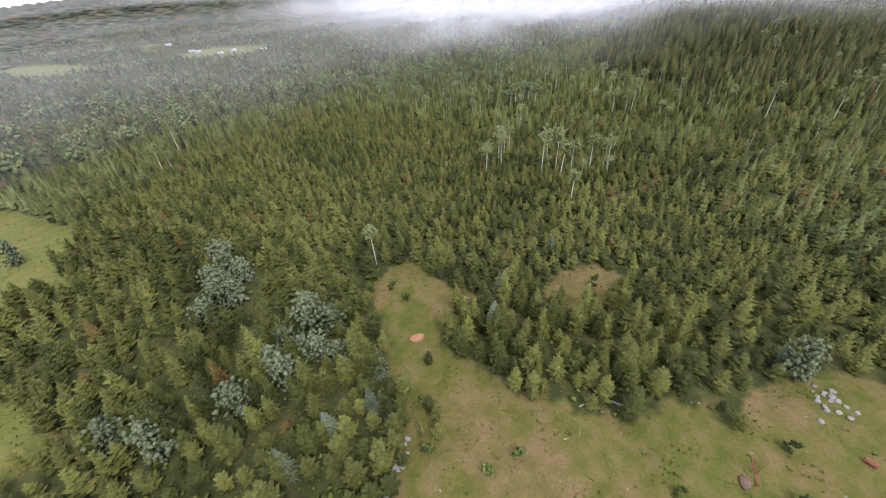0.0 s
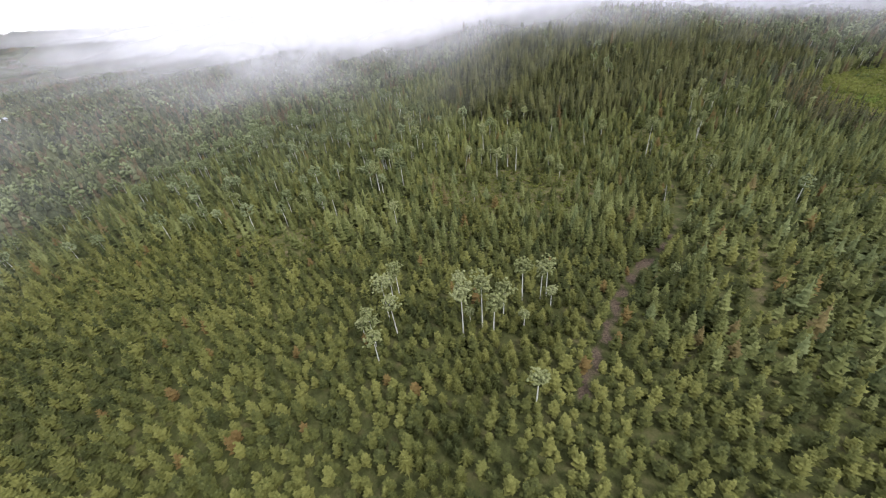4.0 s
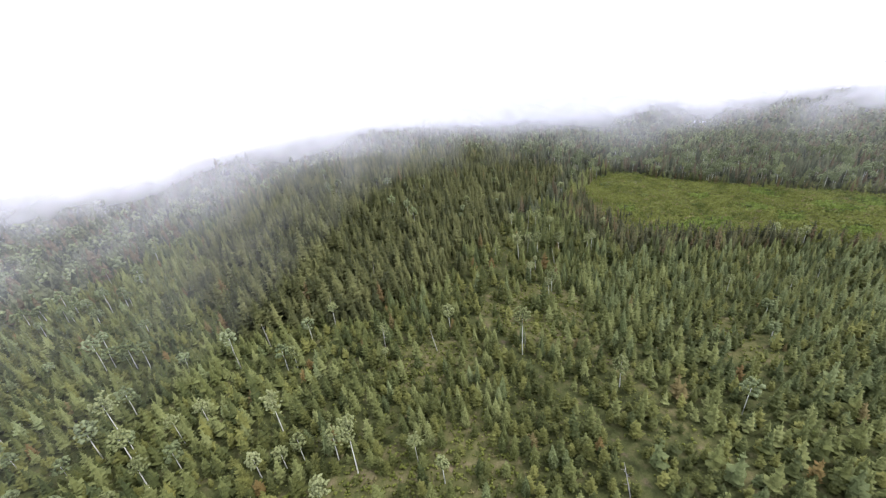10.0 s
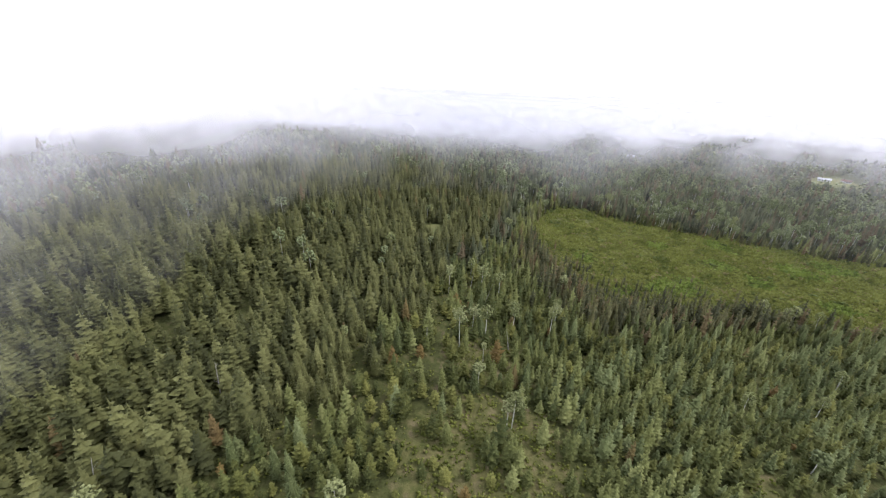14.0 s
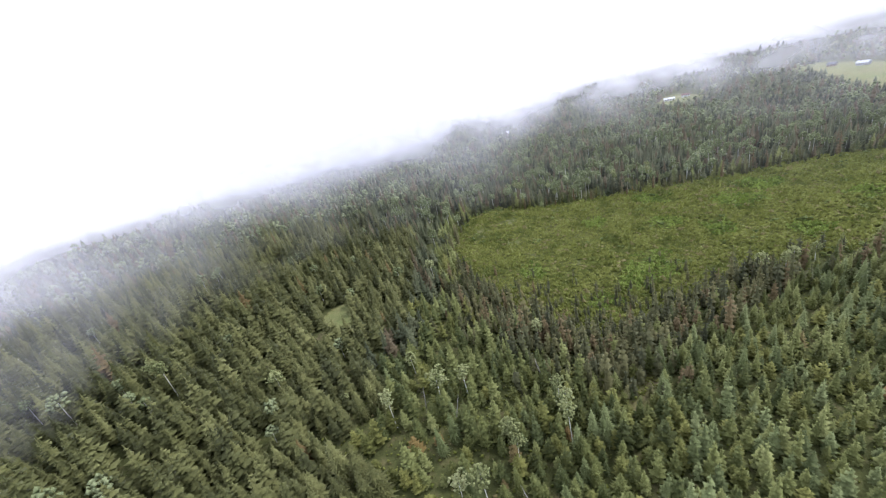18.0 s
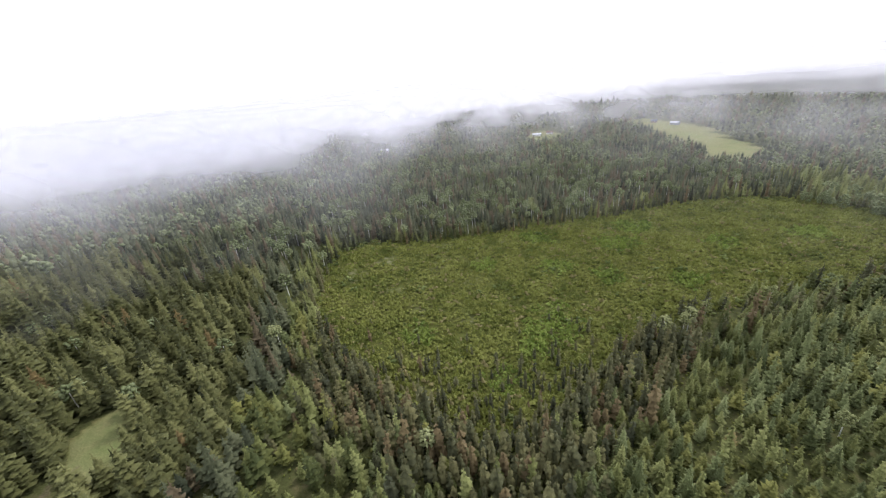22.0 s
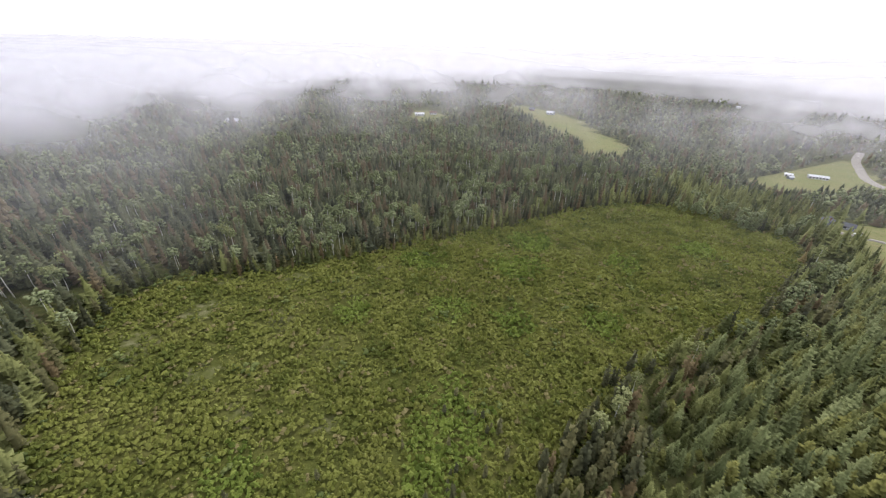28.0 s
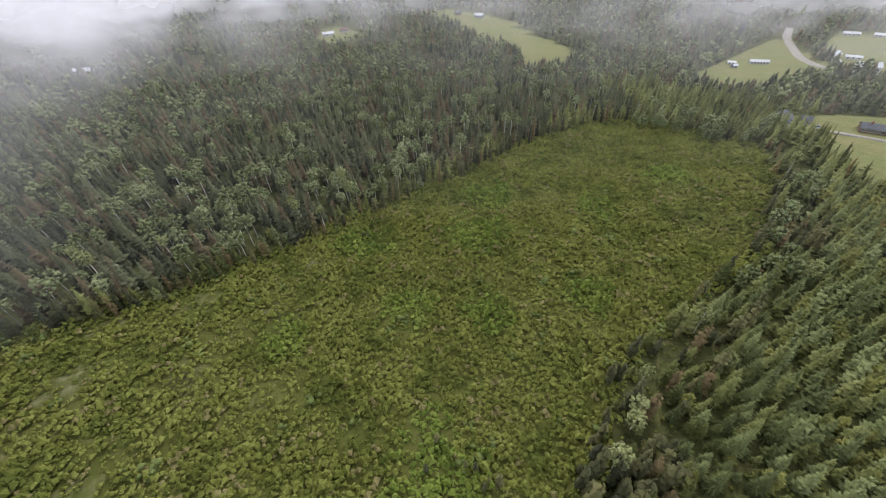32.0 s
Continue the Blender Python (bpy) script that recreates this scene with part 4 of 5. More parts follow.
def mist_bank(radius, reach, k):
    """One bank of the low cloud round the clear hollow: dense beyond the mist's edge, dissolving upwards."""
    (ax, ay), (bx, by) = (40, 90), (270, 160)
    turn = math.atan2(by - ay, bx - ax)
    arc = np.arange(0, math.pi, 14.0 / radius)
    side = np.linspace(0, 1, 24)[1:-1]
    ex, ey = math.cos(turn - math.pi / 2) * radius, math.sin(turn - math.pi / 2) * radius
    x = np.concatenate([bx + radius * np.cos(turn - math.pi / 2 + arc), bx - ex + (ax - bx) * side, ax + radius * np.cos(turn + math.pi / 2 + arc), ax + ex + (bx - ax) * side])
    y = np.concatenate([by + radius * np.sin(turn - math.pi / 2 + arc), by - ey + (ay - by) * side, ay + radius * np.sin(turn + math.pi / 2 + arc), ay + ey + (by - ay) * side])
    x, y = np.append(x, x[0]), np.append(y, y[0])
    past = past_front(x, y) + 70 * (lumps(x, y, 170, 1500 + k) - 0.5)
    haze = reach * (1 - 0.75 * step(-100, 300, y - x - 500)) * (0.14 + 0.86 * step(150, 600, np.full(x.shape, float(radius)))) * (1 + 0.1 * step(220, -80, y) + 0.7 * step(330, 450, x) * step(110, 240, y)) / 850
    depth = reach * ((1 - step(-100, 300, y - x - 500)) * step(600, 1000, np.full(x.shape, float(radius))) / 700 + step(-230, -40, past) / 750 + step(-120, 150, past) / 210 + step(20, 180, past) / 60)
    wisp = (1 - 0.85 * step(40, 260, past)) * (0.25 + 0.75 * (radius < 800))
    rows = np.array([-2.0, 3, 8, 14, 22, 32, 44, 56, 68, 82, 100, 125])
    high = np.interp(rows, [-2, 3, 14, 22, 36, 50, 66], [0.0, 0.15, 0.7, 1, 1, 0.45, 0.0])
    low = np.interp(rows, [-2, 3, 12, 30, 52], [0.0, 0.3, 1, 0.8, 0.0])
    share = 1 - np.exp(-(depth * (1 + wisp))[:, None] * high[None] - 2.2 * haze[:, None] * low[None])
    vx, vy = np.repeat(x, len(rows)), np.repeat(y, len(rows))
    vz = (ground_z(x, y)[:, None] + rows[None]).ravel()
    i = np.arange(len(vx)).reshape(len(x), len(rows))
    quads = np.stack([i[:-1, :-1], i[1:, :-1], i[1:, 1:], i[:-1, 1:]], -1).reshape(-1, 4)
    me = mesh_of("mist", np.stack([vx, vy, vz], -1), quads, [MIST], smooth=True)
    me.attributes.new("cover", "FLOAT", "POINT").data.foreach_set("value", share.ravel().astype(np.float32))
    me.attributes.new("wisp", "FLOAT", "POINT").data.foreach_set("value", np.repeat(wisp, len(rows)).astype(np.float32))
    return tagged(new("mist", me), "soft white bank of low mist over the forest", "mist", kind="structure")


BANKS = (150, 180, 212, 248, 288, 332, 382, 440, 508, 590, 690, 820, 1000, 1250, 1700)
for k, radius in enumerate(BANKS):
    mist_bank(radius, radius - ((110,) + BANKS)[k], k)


# ------------------------------------------------------------------ houses and yards

WHITE_WALL = simple("white_siding", (0.40, 0.40, 0.38), (0.55, 0.55, 0.53), 0.8, 0.7, 0.3, 0.01)
GREY_WALL = simple("grey_blue_siding", (0.17, 0.19, 0.22), (0.26, 0.28, 0.32), 0.8, 0.7, 0.3, 0.01)
LOG_WALL = simple("brown_timber", (0.09, 0.06, 0.04), (0.18, 0.13, 0.09), 1.5, 0.8, 0.2, 0.02)
WHITE_ROOF = simple("pale_metal_roof", (0.34, 0.36, 0.39), (0.50, 0.51, 0.53), 0.5, 0.4, 0.5, 0.01, 0.2)
DARK_ROOF = simple("dark_shingle_roof", (0.06, 0.065, 0.075), (0.12, 0.125, 0.14), 0.8, 0.9, 0.2, 0.02)
RED_ROOF = simple("brown_red_roof", (0.11, 0.06, 0.05), (0.18, 0.11, 0.09), 0.8, 0.9, 0.2, 0.02)
GLASS = simple("dark_window_glass", (0.02, 0.025, 0.03), (0.05, 0.06, 0.07), 0.5, 0.08, 0.6, 0.002)
TRIM = simple("white_trim", (0.6, 0.6, 0.58), (0.75, 0.75, 0.73), 2.0, 0.6, 0.3, 0.004)
BRICK = simple("chimney_brick", (0.16, 0.09, 0.07), (0.26, 0.15, 0.11), 4.0, 0.9, 0.2, 0.02)
GRAVEL = simple("pale_gravel", (0.18, 0.17, 0.15), (0.30, 0.28, 0.25), 0.6, 0.95, 0.1, 0.05)
STONE = simple("pale_fieldstone", (0.17, 0.155, 0.14), (0.38, 0.36, 0.33), 1.5, 0.9, 0.2, 0.05)
CLAY = simple("orange_clay", (0.26, 0.125, 0.06), (0.42, 0.24, 0.14), 2.5, 0.95, 0.1, 0.06)
SOIL = simple("brown_soil", (0.09, 0.06, 0.045), (0.20, 0.14, 0.10), 2.5, 0.95, 0.1, 0.06)
RUST = simple("rusty_steel", (0.13, 0.05, 0.025), (0.25, 0.10, 0.05), 3.0, 0.8, 0.3, 0.01)
PAINT = simple("white_car_paint", (0.55, 0.56, 0.58), (0.62, 0.63, 0.65), 0.5, 0.25, 0.5, 0.001)
TYRE = simple("black_rubber", (0.012, 0.012, 0.012), (0.03, 0.03, 0.03), 5.0, 0.9, 0.2, 0.004)


def box_arrays(w, d, h, at=(0, 0, 0)):
    x, y, z = at
    v = [(x + a * w / 2, y + b * d / 2, z + c * h) for c in (0, 1) for a, b in ((-1, -1), (1, -1), (1, 1), (-1, 1))]
    f = [(0, 3, 2, 1), (4, 5, 6, 7), (0, 1, 5, 4), (1, 2, 6, 5), (2, 3, 7, 6), (3, 0, 4, 7)]
    return v, f


def solid(name, v, f, mat, parent, label="", soft=0.0):
    bm = bmesh.new()
    vs = [bm.verts.new(p) for p in v]
    for q in f:
        bm.faces.new([vs[i] for i in q])
    if soft:
        bmesh.ops.bevel(bm, geom=bm.edges[:], offset=soft, segments=1, affect="EDGES")
    bmesh.ops.recalc_face_normals(bm, faces=bm.faces[:])
    me = bpy.data.meshes.new(name)
    bm.to_mesh(me)
    bm.free()
    me.materials.append(mat)
    return part(name, me, parent, label)


def house(name, label, category, x, y, turn, w, d, h, rise, wall, roof, windows=3, chimney=True, group=""):
    """A gabled building along its x axis."""
    root = tagged(new(name), label, category, group)
    w, d, h, rise = w * 0.66, d * 0.72, h * 0.85, rise * 0.8
    root.matrix_basis = pose(x, y, float(ground_z(x, y)) - 0.15, 0, 0, turn)
    v = [(-w / 2, -d / 2, 0), (w / 2, -d / 2, 0), (w / 2, d / 2, 0), (-w / 2, d / 2, 0), (-w / 2, -d / 2, h), (w / 2, -d / 2, h), (w / 2, d / 2, h), (-w / 2, d / 2, h),
         (-w / 2, 0, h + rise), (w / 2, 0, h + rise)]
    solid("wall", v, [(0, 1, 5, 4), (2, 3, 7, 6), (1, 2, 6, 9, 5), (3, 0, 4, 8, 7), (0, 3, 2, 1)], wall, root)
    o, t, e = 0.5, 0.18, 0.5 * rise / (d / 2)
    for s in (-1, 1):
        q = [(-w / 2 - o, s * (d / 2 + o), h - e), (w / 2 + o, s * (d / 2 + o), h - e), (w / 2 + o, 0, h + rise), (-w / 2 - o, 0, h + rise)]
        q = [(a, b, c + 0.03) for a, b, c in q] + [(a, b, c + 0.03 + t) for a, b, c in q]
        solid("roof", q, [(0, 1, 2, 3), (4, 5, 6, 7), (0, 1, 5, 4), (1, 2, 6, 5), (2, 3, 7, 6), (3, 0, 4, 7)], roof, root)
    for s in (-1, 1):
        for k in range(windows):
            cx = (k + 0.5) / windows * w - w / 2
            if s < 0 and k == windows // 2:
                solid("door", *box_arrays(1.0, 0.08, 2.05, (cx, s * (d / 2 + 0.03), 0.2)), LOG_WALL, root, "brown wooden door")
                continue
            pane = solid("window", *box_arrays(1.2, 0.06, 1.0, (cx, s * (d / 2 + 0.02), h * 0.42)), GLASS, root, "dark window pane")
            for dx, dz, bw, bh in ((0, -0.1, 1.4, 0.1), (0, 1.0, 1.4, 0.1), (-0.65, 0, 0.1, 1.0), (0.65, 0, 0.1, 1.0)):
                solid("frame", *box_arrays(bw, 0.1, bh, (cx + dx, s * (d / 2 + 0.03), h * 0.42 + dz)), TRIM, pane)
    if chimney:
        solid("chimney", *box_arrays(0.7, 0.7, rise + 1.2, (w * 0.22, d * 0.12, h)), BRICK, root, "brick chimney")
    return root


house("mobile_home", "long white mobile home with a pale metal roof in a meadow", "house", 368, -280, 30, 20, 6.5, 2.7, 1.2, WHITE_WALL, WHITE_ROOF, 6, False)
house("shed", "low pale shed under the trees beside the mobile home", "shed", 383, -262, 20, 8, 5, 2.4, 0.9, WHITE_WALL, WHITE_ROOF, 2, False)
house("shed", "small grey shed under the trees", "shed", 378, -250, 60, 6, 4, 2.3, 0.9, GREY_WALL, WHITE_ROOF, 1, False)
house("house", "grey-blue house with a dark shingle roof", "house", 322, -121, 100, 14, 8, 3.0, 2.2, GREY_WALL, DARK_ROOF, 4)
house("garage", "grey garage beside the house with a dark roof", "garage", 314, -125, 10, 7, 6, 2.6, 1.6, GREY_WALL, DARK_ROOF, 2, False)
house("house", "wide dark-roofed bungalow on a mown yard", "house", 288, -129, 10, 17, 9, 3.0, 2.0, LOG_WALL, DARK_ROOF, 5)
house("barn", "large white barn with a bright metal roof", "barn", 304, -302, 25, 20, 13, 4.5, 3.2, WHITE_WALL, WHITE_ROOF, 4, False)
house("house", "white farmhouse with a pale roof", "house", 329, -350, 70, 15, 9, 3.6, 2.6, WHITE_WALL, WHITE_ROOF, 4)
house("shed", "white farm shed with a pale roof", "shed", 316, -349, 10, 16, 6, 2.6, 1.2, WHITE_WALL, WHITE_ROOF, 3, False)
house("shed", "small white shed by the farmhouse", "shed", 324, -322, 40, 7, 5, 2.4, 1.0, WHITE_WALL, WHITE_ROOF, 2, False)
house("house", "long pale house at the far meadow", "house", 331, -460, 20, 20, 8, 2.8, 1.5, WHITE_WALL, WHITE_ROOF, 4, False)
house("house", "pale house in thin mist at the far meadow", "house", 308, -462, 5, 18, 8, 2.8, 1.5, WHITE_WALL, WHITE_ROOF, 4, False)
house("cabin", "small white cabin where the lane meets the woods", "cabin", 372, -492, 40, 8, 6, 2.6, 1.4, WHITE_WALL, WHITE_ROOF, 2, False)
house("house", "white house on a small lawn among tall trees", "house", 732, -90, 70, 18, 8, 3.0, 1.8, WHITE_WALL, WHITE_ROOF, 4)
house("house", "pale house beside a small lawn among trees", "house", 734, -112, 60, 14, 8, 3.0, 1.8, WHITE_WALL, RED_ROOF, 4)
house("house", "grey-roofed house at the head of a long field", "house", 676, -276, 20, 16, 9, 3.4, 2.4, GREY_WALL, WHITE_ROOF, 4)
house("barn", "dark timber barn at the head of a long field", "barn", 706, -268, 35, 12, 8, 3.2, 2.4, LOG_WALL, DARK_ROOF, 2, False)
house("house", "white house half lost in mist", "house", 760, 128, 50, 22, 9, 3.2, 2.0, WHITE_WALL, WHITE_ROOF, 5, False)
for hx, hy, turn in ((612, -618, 20), (690, -566, 60), (570, -600, 40)):
    house("house", "small pale house far off among the woods", "house", hx, hy, turn, 14, 8, 3.0, 1.8, WHITE_WALL, WHITE_ROOF, 3, False, "far houses")
for hx, hy, turn in ((-468, 845, 10), (-452, 836, 70), (-396, 806, 30), (-318, 818, 50), (-560, 930, 15), (-380, 830, 80)):
    house("house", "white house in the distant valley", "house", hx, hy, turn, 16, 9, 3.2, 2.0, WHITE_WALL, WHITE_ROOF, 4, False, "valley houses")


def car(x, y, turn):
    root = tagged(new("car"), "white parked car beside the grey-blue house", "car")
    root.matrix_basis = pose(x, y, float(ground_z(x, y)), 0, 0, turn)
    solid("body", *box_arrays(4.4, 1.75, 0.6, (0, 0, 0.32)), PAINT, root, soft=0.15)
    v, f = box_arrays(2.5, 1.55, 0.6, (-0.25, 0, 0.9))
    v = [(a * (0.75 if c > 1.2 else 1) , b * (0.85 if c > 1.2 else 1), c) for a, b, c in v]
    solid("cabin", v, f, GLASS, root, "dark glazed cabin")
    for sx, sy in itertools.product((-1.35, 1.35), (-0.8, 0.8)):
        v, f = [], []
        for k in range(12):
            a = 2 * math.pi * k / 12
            v += [(sx + 0.32 * math.cos(a), sy - 0.1, 0.32 + 0.32 * math.sin(a)), (sx + 0.32 * math.cos(a), sy + 0.1, 0.32 + 0.32 * math.sin(a))]
            f.append((2 * k, 2 * k + 1, (2 * k + 3) % 24, (2 * k + 2) % 24))
        f += [tuple(range(0, 24, 2)), tuple(range(1, 24, 2))]
        solid("wheel", v, f, TYRE, root, "black tyre")
    return root


car(308, -118, 40)


def ribbon(name, label, line, width, mat, lift=0.12):
    """A road laid along the ground."""
    line = np.array(line, float)
    u = np.concatenate([[0], np.cumsum(np.hypot(*np.diff(line, axis=0).T))])
    s = np.arange(0, u[-1], 4.0)
    x, y = np.interp(s, u, line[:, 0]), np.interp(s, u, line[:, 1])
    for _ in range(12):
        x[1:-1], y[1:-1] = (x[:-2] + 2 * x[1:-1] + x[2:]) / 4, (y[:-2] + 2 * y[1:-1] + y[2:]) / 4
    tx, ty = np.gradient(x), np.gradient(y)
    k = np.hypot(tx, ty)
    across = np.array([-0.5, -0.42, 0, 0.42, 0.5]) * width
    high = np.array([-0.4, 0.0, 0.12, 0.0, -0.4]) + lift
    vx, vy = x[:, None] - (ty / k)[:, None] * across, y[:, None] + (tx / k)[:, None] * across
    vz = ground_z(vx, vy) + 0.3 + high
    i = np.arange(vx.size).reshape(vx.shape)
    quads = np.stack([i[:-1, :-1], i[:-1, 1:], i[1:, 1:], i[1:, :-1]], -1).reshape(-1, 4)
    return tagged(new(name, mesh_of(name, np.stack([vx, vy, vz], -1).reshape(-1, 3), quads, [mat], smooth=True)), label, "road", kind="structure")


ribbon("road", "pale gravel lane that winds between meadows", LANE, 8.0, GRAVEL)
ribbon("road", "gravel drive to the grey-blue house", [(322, -112), (312, -112), (300, -118), (282, -118), (250, -112)], 3.2, GRAVEL)


def pond(x, y, rx, ry, turn):
    water = bpy.data.materials.new("still_water")
    water.use_nodes = True
    b = water.node_tree.nodes["Principled BSDF"]
    b.inputs["Base Color"].default_value, b.inputs["Roughness"].default_value = (0.03, 0.04, 0.045, 1), 0.06
    n, l = water.node_tree.nodes, water.node_tree.links
    bump(n, l, b, noise_node(n, l, 0.4, 3.0), 0.05, 0.2)
    a = np.arange(40) / 40 * 2 * np.pi
    r = 1 + 0.2 * np.sin(3 * a + 1) + 0.1 * np.sin(5 * a)
    v = np.stack([rx * r * np.cos(a), ry * r * np.sin(a), 0 * a], -1)
    v = np.concatenate([v, [[0, 0, 0]]])
    me = mesh_of("water", v, [(k, (k + 1) % 40, 40) for k in range(40)], [water])
    ob = tagged(new("water", me), "pale still lake beyond the woods", "lake", kind="structure")
    ob.matrix_basis = pose(x, y, float(ground_z(x, y)) + 2.0, 0, 0, turn)
    return ob


pond(775, -860, 60, 24, 40)

# ------------------------------------------------------------------ the glade

LUMP = bmesh.new()
bmesh.ops.create_icosphere(LUMP, subdivisions=2, radius=1.0)
BALL_V = np.array([v.co[:] for v in LUMP.verts])
BALL_F = np.array([[v.index for v in f.verts] for f in LUMP.faces])
LUMP.free()


def stone_mesh(seed, name="stone"):
    r = np.random.RandomState(seed)
    d = r.normal(0, 1, (6, 3))
    k = 1 + 0.22 * np.sin(BALL_V @ d.T * 1.7 + r.uniform(0, 6, 6)).mean(1) * 2.2 + r.uniform(-0.04, 0.04, len(BALL_V))
    return BALL_V * k[:, None]


STONES = [mesh_of("stone", stone_mesh(s), BALL_F, [STONE]) for s in (1, 2, 3, 4)]


def stones(places, group):
    for i, (x, y, s) in enumerate(places):
        ob = tagged(new("stone", STONES[i % 4]), "pale rough fieldstone lying on the grass", "stone", group)
        ob.matrix_basis = pose(x, y, float(ground_z(x, y)) + s * 0.25, rng.uniform(0, 25), rng.uniform(0, 25), rng.uniform(0, 360)) @ Matrix.Diagonal((s, s * 0.8, s * 0.6, 1))


stones([(60 + rng.normal(0, 1.6), 31 + rng.normal(0, 1.6), rng.uniform(0.2, 0.6)) for _ in range(22)], "stone heap by the trail")
stones([(-10 + 2.4 * u + rng.normal(0, 0.4), 21 + 8 * u + rng.normal(0, 0.5), rng.uniform(0.15, 0.5)) for u in rng.uniform(0, 1, 26)], "stone row at the edge of the glade")
stones([(rng.uniform(-5, 70), rng.uniform(5, 36), rng.uniform(0.08, 0.2)) for _ in range(40)], "loose stones on the grass")


def mound(name, label, category, x, y, rx, ry, h, mat, seed):
    v = stone_mesh(seed)
    v = v * (rx, ry, h) + np.random.RandomState(seed).normal(0, 0.07, v.shape)
    ob = tagged(new(name, mesh_of(name, v, BALL_F, [mat], smooth=True)), label, category)
    ob.matrix_basis = pose(x, y, float(ground_z(x, y)) + 0.05, 0, 0, seed * 40)
    return ob


mound("dirt_mound", "heap of bare orange clay on the grass", "dirt mound", -6.3, 49.0, 1.35, 0.9, 0.6, CLAY, 5)
mound("dirt_mound", "low brown heap of earth by the stump", "dirt mound", 38.5, 21, 1.1, 0.7, 0.45, SOIL, 6)


def fallen_log(label, x, y, turn, length, r, mat):
    root = tagged(new("fallen_log"), label, "log")
    root.matrix_basis = pose(x, y, float(ground_z(x, y)) + r * 0.8, 0, 90, turn)
    v, f = stem(r, r * 0.55, length, 8, (0.1, 0.25), 0.15, 5, 0.0)
    f = list(f) + [(0, k + 1, k) for k in range(1, 7)]
    part("trunk", mesh_of("trunk", v, f, [mat]), root)
    for k in range(4):
        v, f = stem(r * 0.35, r * 0.1, rng.uniform(0.8, 1.8), 5, (rng.uniform(-1, 1), rng.uniform(0.3, 1.2)), 0.1, 2, 0.0)
        branch = part("branch", mesh_of("branch", v, f, [mat]), root)
        branch.matrix_basis = pose(0, 0, length * (0.4 + 0.15 * k), rng.uniform(-60, 60), rng.uniform(-60, 60), 0)
    return root


fallen_log("grey fallen trunk with broken branches on the grass", 20, 33.0, 20, 5.0, 0.16, SNAG_BARK)
fallen_log("grey fallen trunk under the pine edge", 24, 34.5, -30, 6.0, 0.18, SNAG_BARK)
fallen_log("rusty brown fallen trunk beside a stump", 40, 20.5, 60, 4.0, 0.22, RUST)
fallen_log("grey fallen branch by the small spruces", 5, 59.5, 150, 4.5, 0.14, SNAG_BARK)
fallen_log("thin dead trunk lying on the glade", 16, 28, 5, 3.0, 0.1, SNAG_BARK)


def barrel(x, y):
    root = tagged(new("barrel"), "rusty steel barrel lying beside the trail", "barrel")
    root.matrix_basis = pose(x, y, float(ground_z(x, y)) + 0.45, 90, 0, 35)
    v, f = stem(0.42, 0.42, 1.3, 14, rings=6, z0=0.0)
    v = [(a * (1.05 if i // 14 in (2, 4) else 1), b * (1.05 if i // 14 in (2, 4) else 1), c) for i, (a, b, c) in enumerate(v)]
    part("drum", mesh_of("drum", v, f, [RUST], smooth=True), root)
    v, f = stem(0.42, 0.40, 0.04, 14, rings=1, z0=0.0)
    f = list(f) + [(14, 14 + k, 15 + k) for k in range(1, 12 + 1)]
    lid = part("lid", mesh_of("lid", v, f, [RUST]), root)
    lid.matrix_basis = pose(0, 0, 1.3)
    return root


barrel(57, 23)

# bushes and single trees of the glade
bush_makers = [lambda c=c: tree_thing("willow_bush", "grey-green willow bush among the pines", "willow bush", "grey willows", c, WILLOW, SNAG_BARK, 0.06, 2.6)
               for c in [leaf_crown(rng, 5.6, 0.12, 2.2, 210, 0.4) for _ in range(3)]]
plant_things(bush_makers, [(-56, 78), (-52, 66), (-46, 62), (-50, 57), (-47, 70), (-52, 72), (-49, 66), (-48, 60), (-28, 57), (-23, 52), (-27, 52), (-31, 43), (-27, 45), (-28, 40), (-44, 30), (-52, 31),
                           (-118, 86), (-30, 47), (-24, 46), (-54, 75), (-20, 44), (-35, 36), (58, 37)])
low_makers = [lambda c=c: tree_thing("shrub", "low round green shrub on the grass", "shrub", "shrubs of the glade", c, ALDER, BARK, 0.04, 0.8)
              for c in [leaf_crown(rng, 1.8, 0.2, 0.9, 34, 0.33) for _ in range(2)]]
plant_things(low_makers, [(9, 26), (48, 25), (-5, 35), (4, 24), (-4, 27), (33, 62), (38, 60), (29, 20), (44, 18), (-12, 64), (-9, 60)])
blue_makers = [lambda c=c: tree_thing("blue_spruce", "silvery blue-green spruce at the edge of the glade", "spruce tree", "silvery spruces", c, WILLOW_SPRUCE, BARK, 0.15, 7.0)
               for c in [fir(rng, h, r, 15, 12, 0.03, 0.05, 0.8, fine=True) for h, r in ((7.8, 2.3), (6.8, 2.1))]]
plant_things(blue_makers, [(-12.5, 41), (-19, 31), (-24, 25), (27, 75), (11, 58), (9, 51), (12, 60), (57, 38.5), (-13, 34)])
young_makers = [lambda c=c: tree_thing("pine_tree", "small bushy pine alone on the glade", "pine tree", "pines on the glade", c, PINE, BARK, 0.08, 3.4)
                for c in [fir(rng, h, r, 10, 11, 0.03, 0.35, 0.7, fine=True) for h, r in ((4.2, 1.4), (3.6, 1.3))]]
plant_things(young_makers, [(-3, 32), (-2.5, 29.5), (-4, 34), (-5, 30), (-4, 43), (3, 52), (1.5, 51), (4, 50), (15, 36), (13, 35), (21, 37), (-8, 26)])


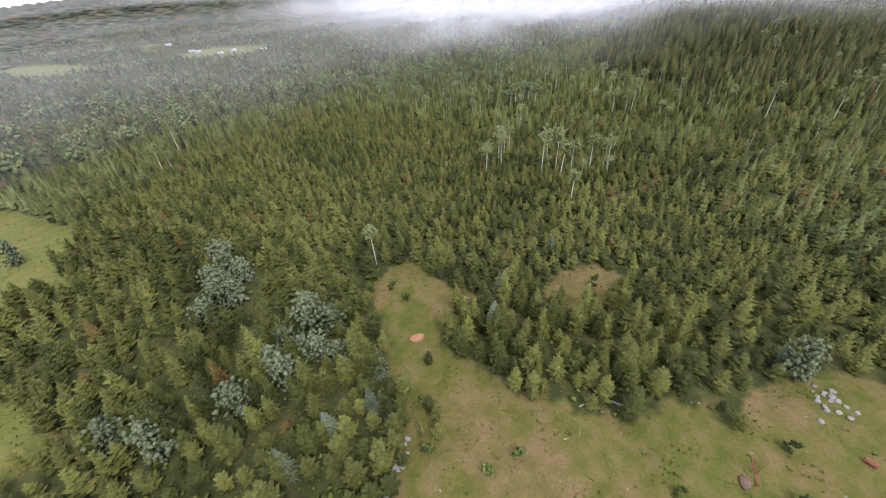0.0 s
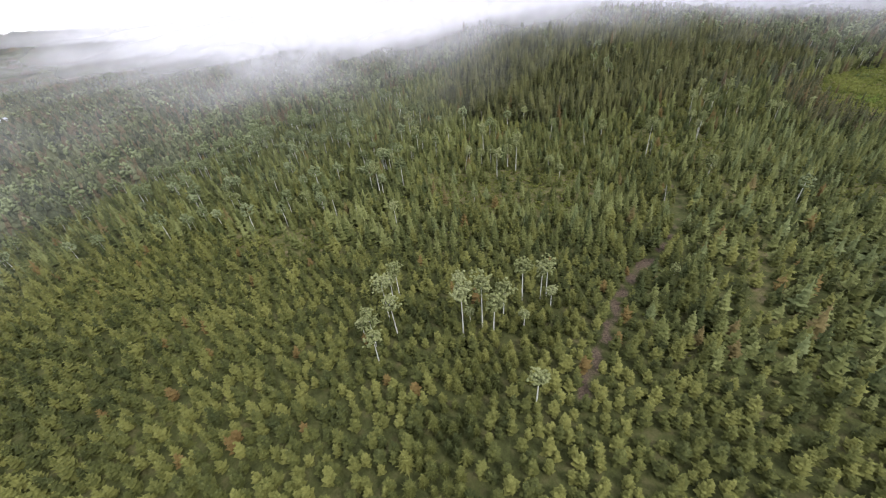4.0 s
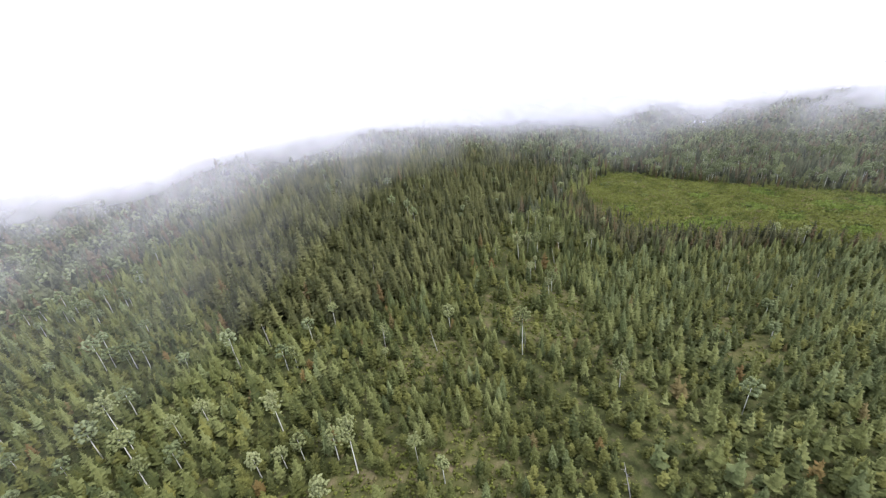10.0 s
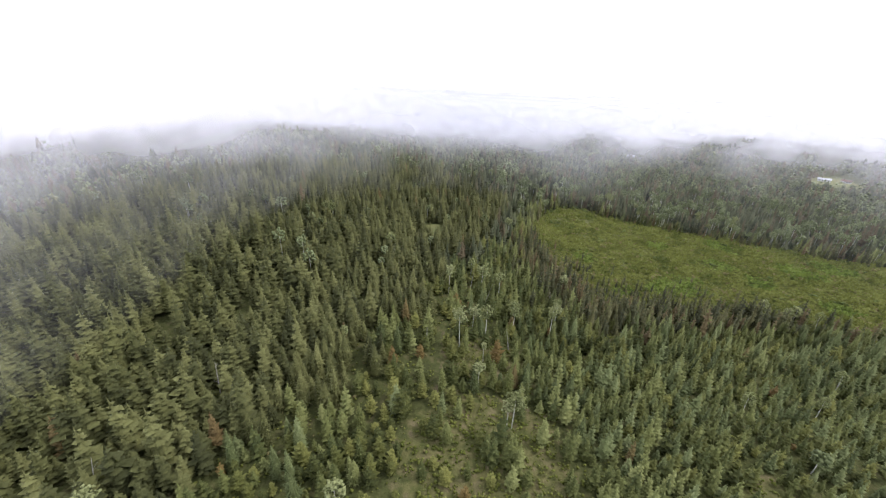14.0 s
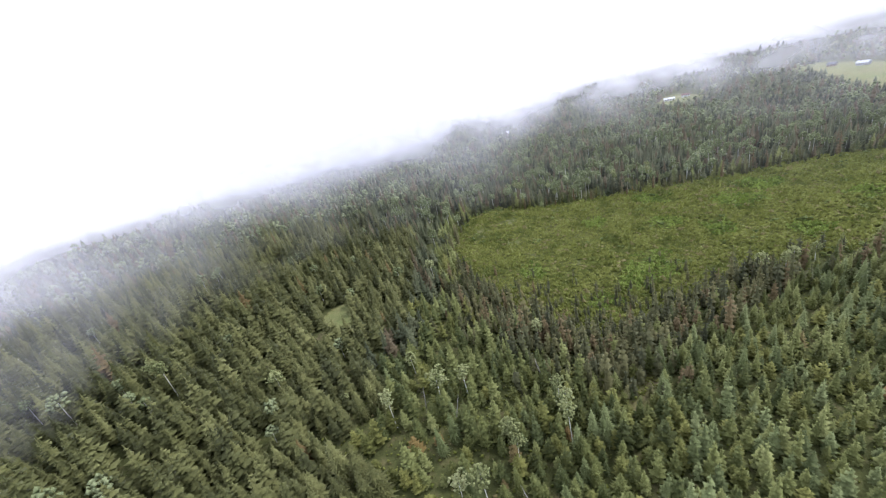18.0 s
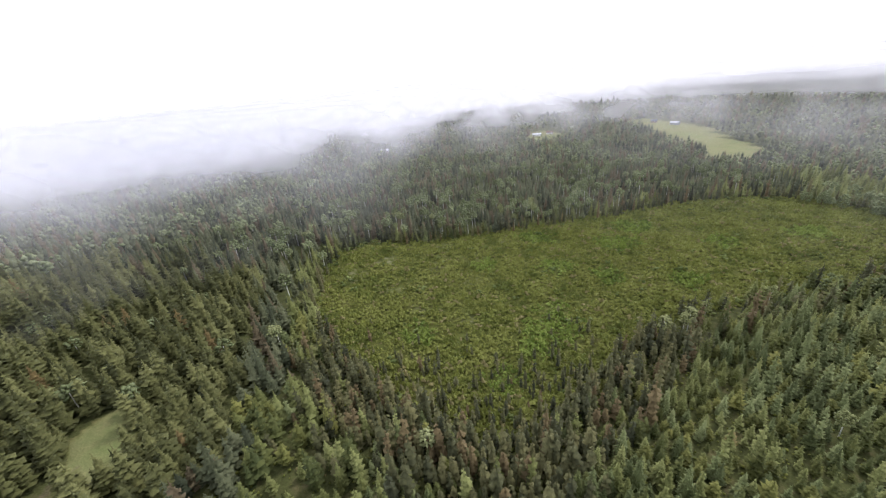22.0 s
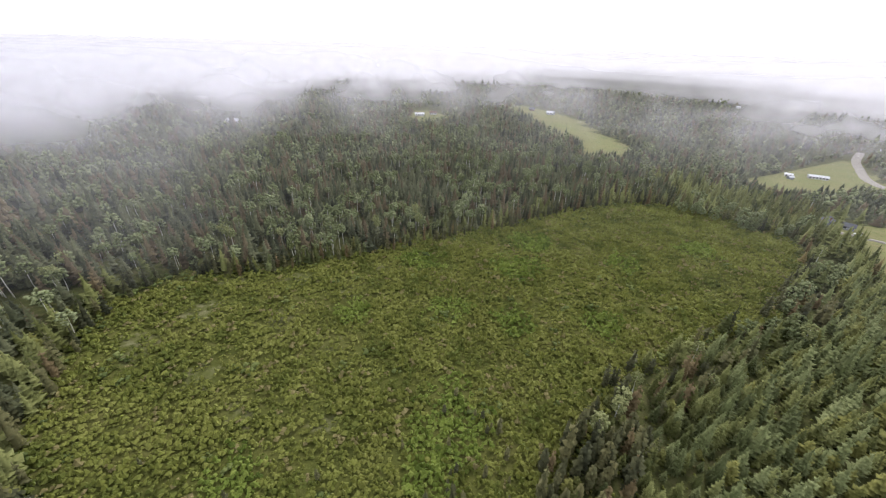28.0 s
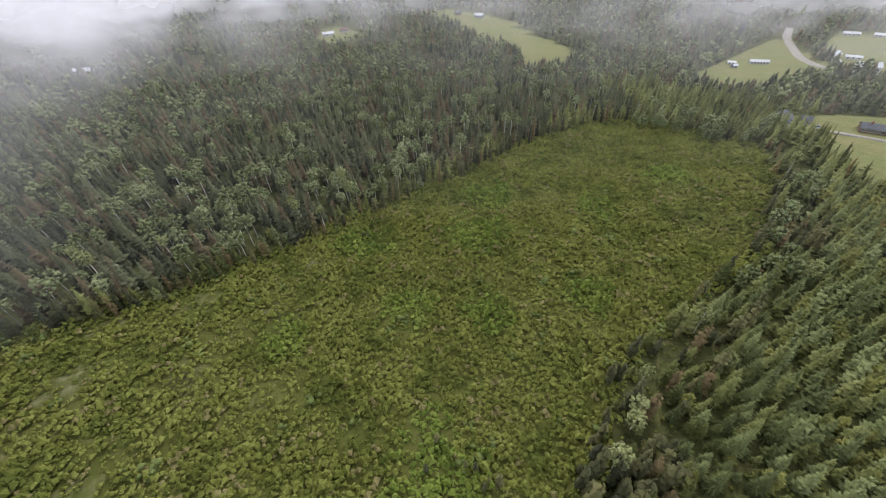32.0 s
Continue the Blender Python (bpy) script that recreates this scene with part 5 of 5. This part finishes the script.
def snag(x, y, h, lean):
    root = tagged(new("dead_tree"), "grey leaning dead tree with broken limbs", "dead tree", "dead trees")
    root.matrix_basis = pose(x, y, float(ground_z(x, y)), lean, rng.uniform(-6, 6), rng.uniform(0, 360))
    v, f = stem(0.16, 0.04, h, 6, rings=4)
    part("trunk", mesh_of("trunk", v, f, [SNAG_BARK]), root)
    for k in range(5):
        v, f = stem(0.04, 0.012, rng.uniform(0.6, 1.5), 4, rings=1, z0=0.0)
        b = part("branch", mesh_of("branch", v, f, [SNAG_BARK]), root)
        b.matrix_basis = pose(0, 0, h * rng.uniform(0.35, 0.85), rng.uniform(50, 80), 0, rng.uniform(0, 360))
    return root


for sx, sy, h, lean in ((146, 252, 11, 10), (141, 220, 12, 6), (166, 180, 9, 14), (175, 254, 10, 4), (124, 259, 10, 8), (112, 258, 11, 12), (128, 143, 8, 20), (262, 214, 12, 12), (258, 206, 11, 15), (235, 190, 9, 8),
                        (150, 205, 9, 25), (85, 210, 9, 10), (30, 190, 8, 8), (270, 180, 9, 10), (220, 215, 10, 9)):
    snag(sx, sy, h, lean)

# grass tufts
ux_, uy_ = scatter(rng, -170, 85, -5, 135, 1.15)
keep = (most(GLADES, ux_, uy_) > -1) & (rng.uniform(0, 1, ux_.shape) < 0.10 + 0.75 * (lumps(ux_, uy_, 12, 50) > 0.6))
grow("grass_tufts", "tufts of grass and low herbs on the glade", "grass", [shrub_shape(rng, 0.3, 0.18, 2), shrub_shape(rng, 0.22, 0.25, 2)], ux_[keep], uy_[keep], [SHRUB], 0.4, 0.4)
gx_, gy_ = scatter(rng, -30, 290, 105, 230, 1.5)
keep = (ragged(most(SCRUBS, gx_, gy_), gx_, gy_, 4, 14) > 0) & (rng.uniform(0, 1, gx_.shape) < 0.5)
grow("low_scrub", "low olive scrub on an old clearing", "shrubs", shrubs, gx_[keep], gy_[keep], [SHRUB], 0.4, 0.3)

# heather, saplings and low brush between the trees
brush = [shrub_shape(rng, r, h, 1) for r, h in ((0.9, 0.6), (1.2, 0.9), (0.7, 1.1))]
gx_, gy_ = scatter(rng, -110, 330, 0, 270, 1.55)
d_ = away(FLIGHTLINE, gx_, gy_)
keep = (d_ < 65) & (zone(gx_, gy_) > 0) & (inside(BOG, gx_, gy_) < 0) & (away(TRACK, gx_, gy_) > 1.6) & (most(GLADES, gx_, gy_) < 0) & (rng.uniform(0, 1, gx_.shape) < 0.85 - 0.6 * step(25, 65, d_))
grow("brush", "low olive brush between the trees", "shrubs", brush, gx_[keep], gy_[keep], [SHRUB], 0.4, 0.3)
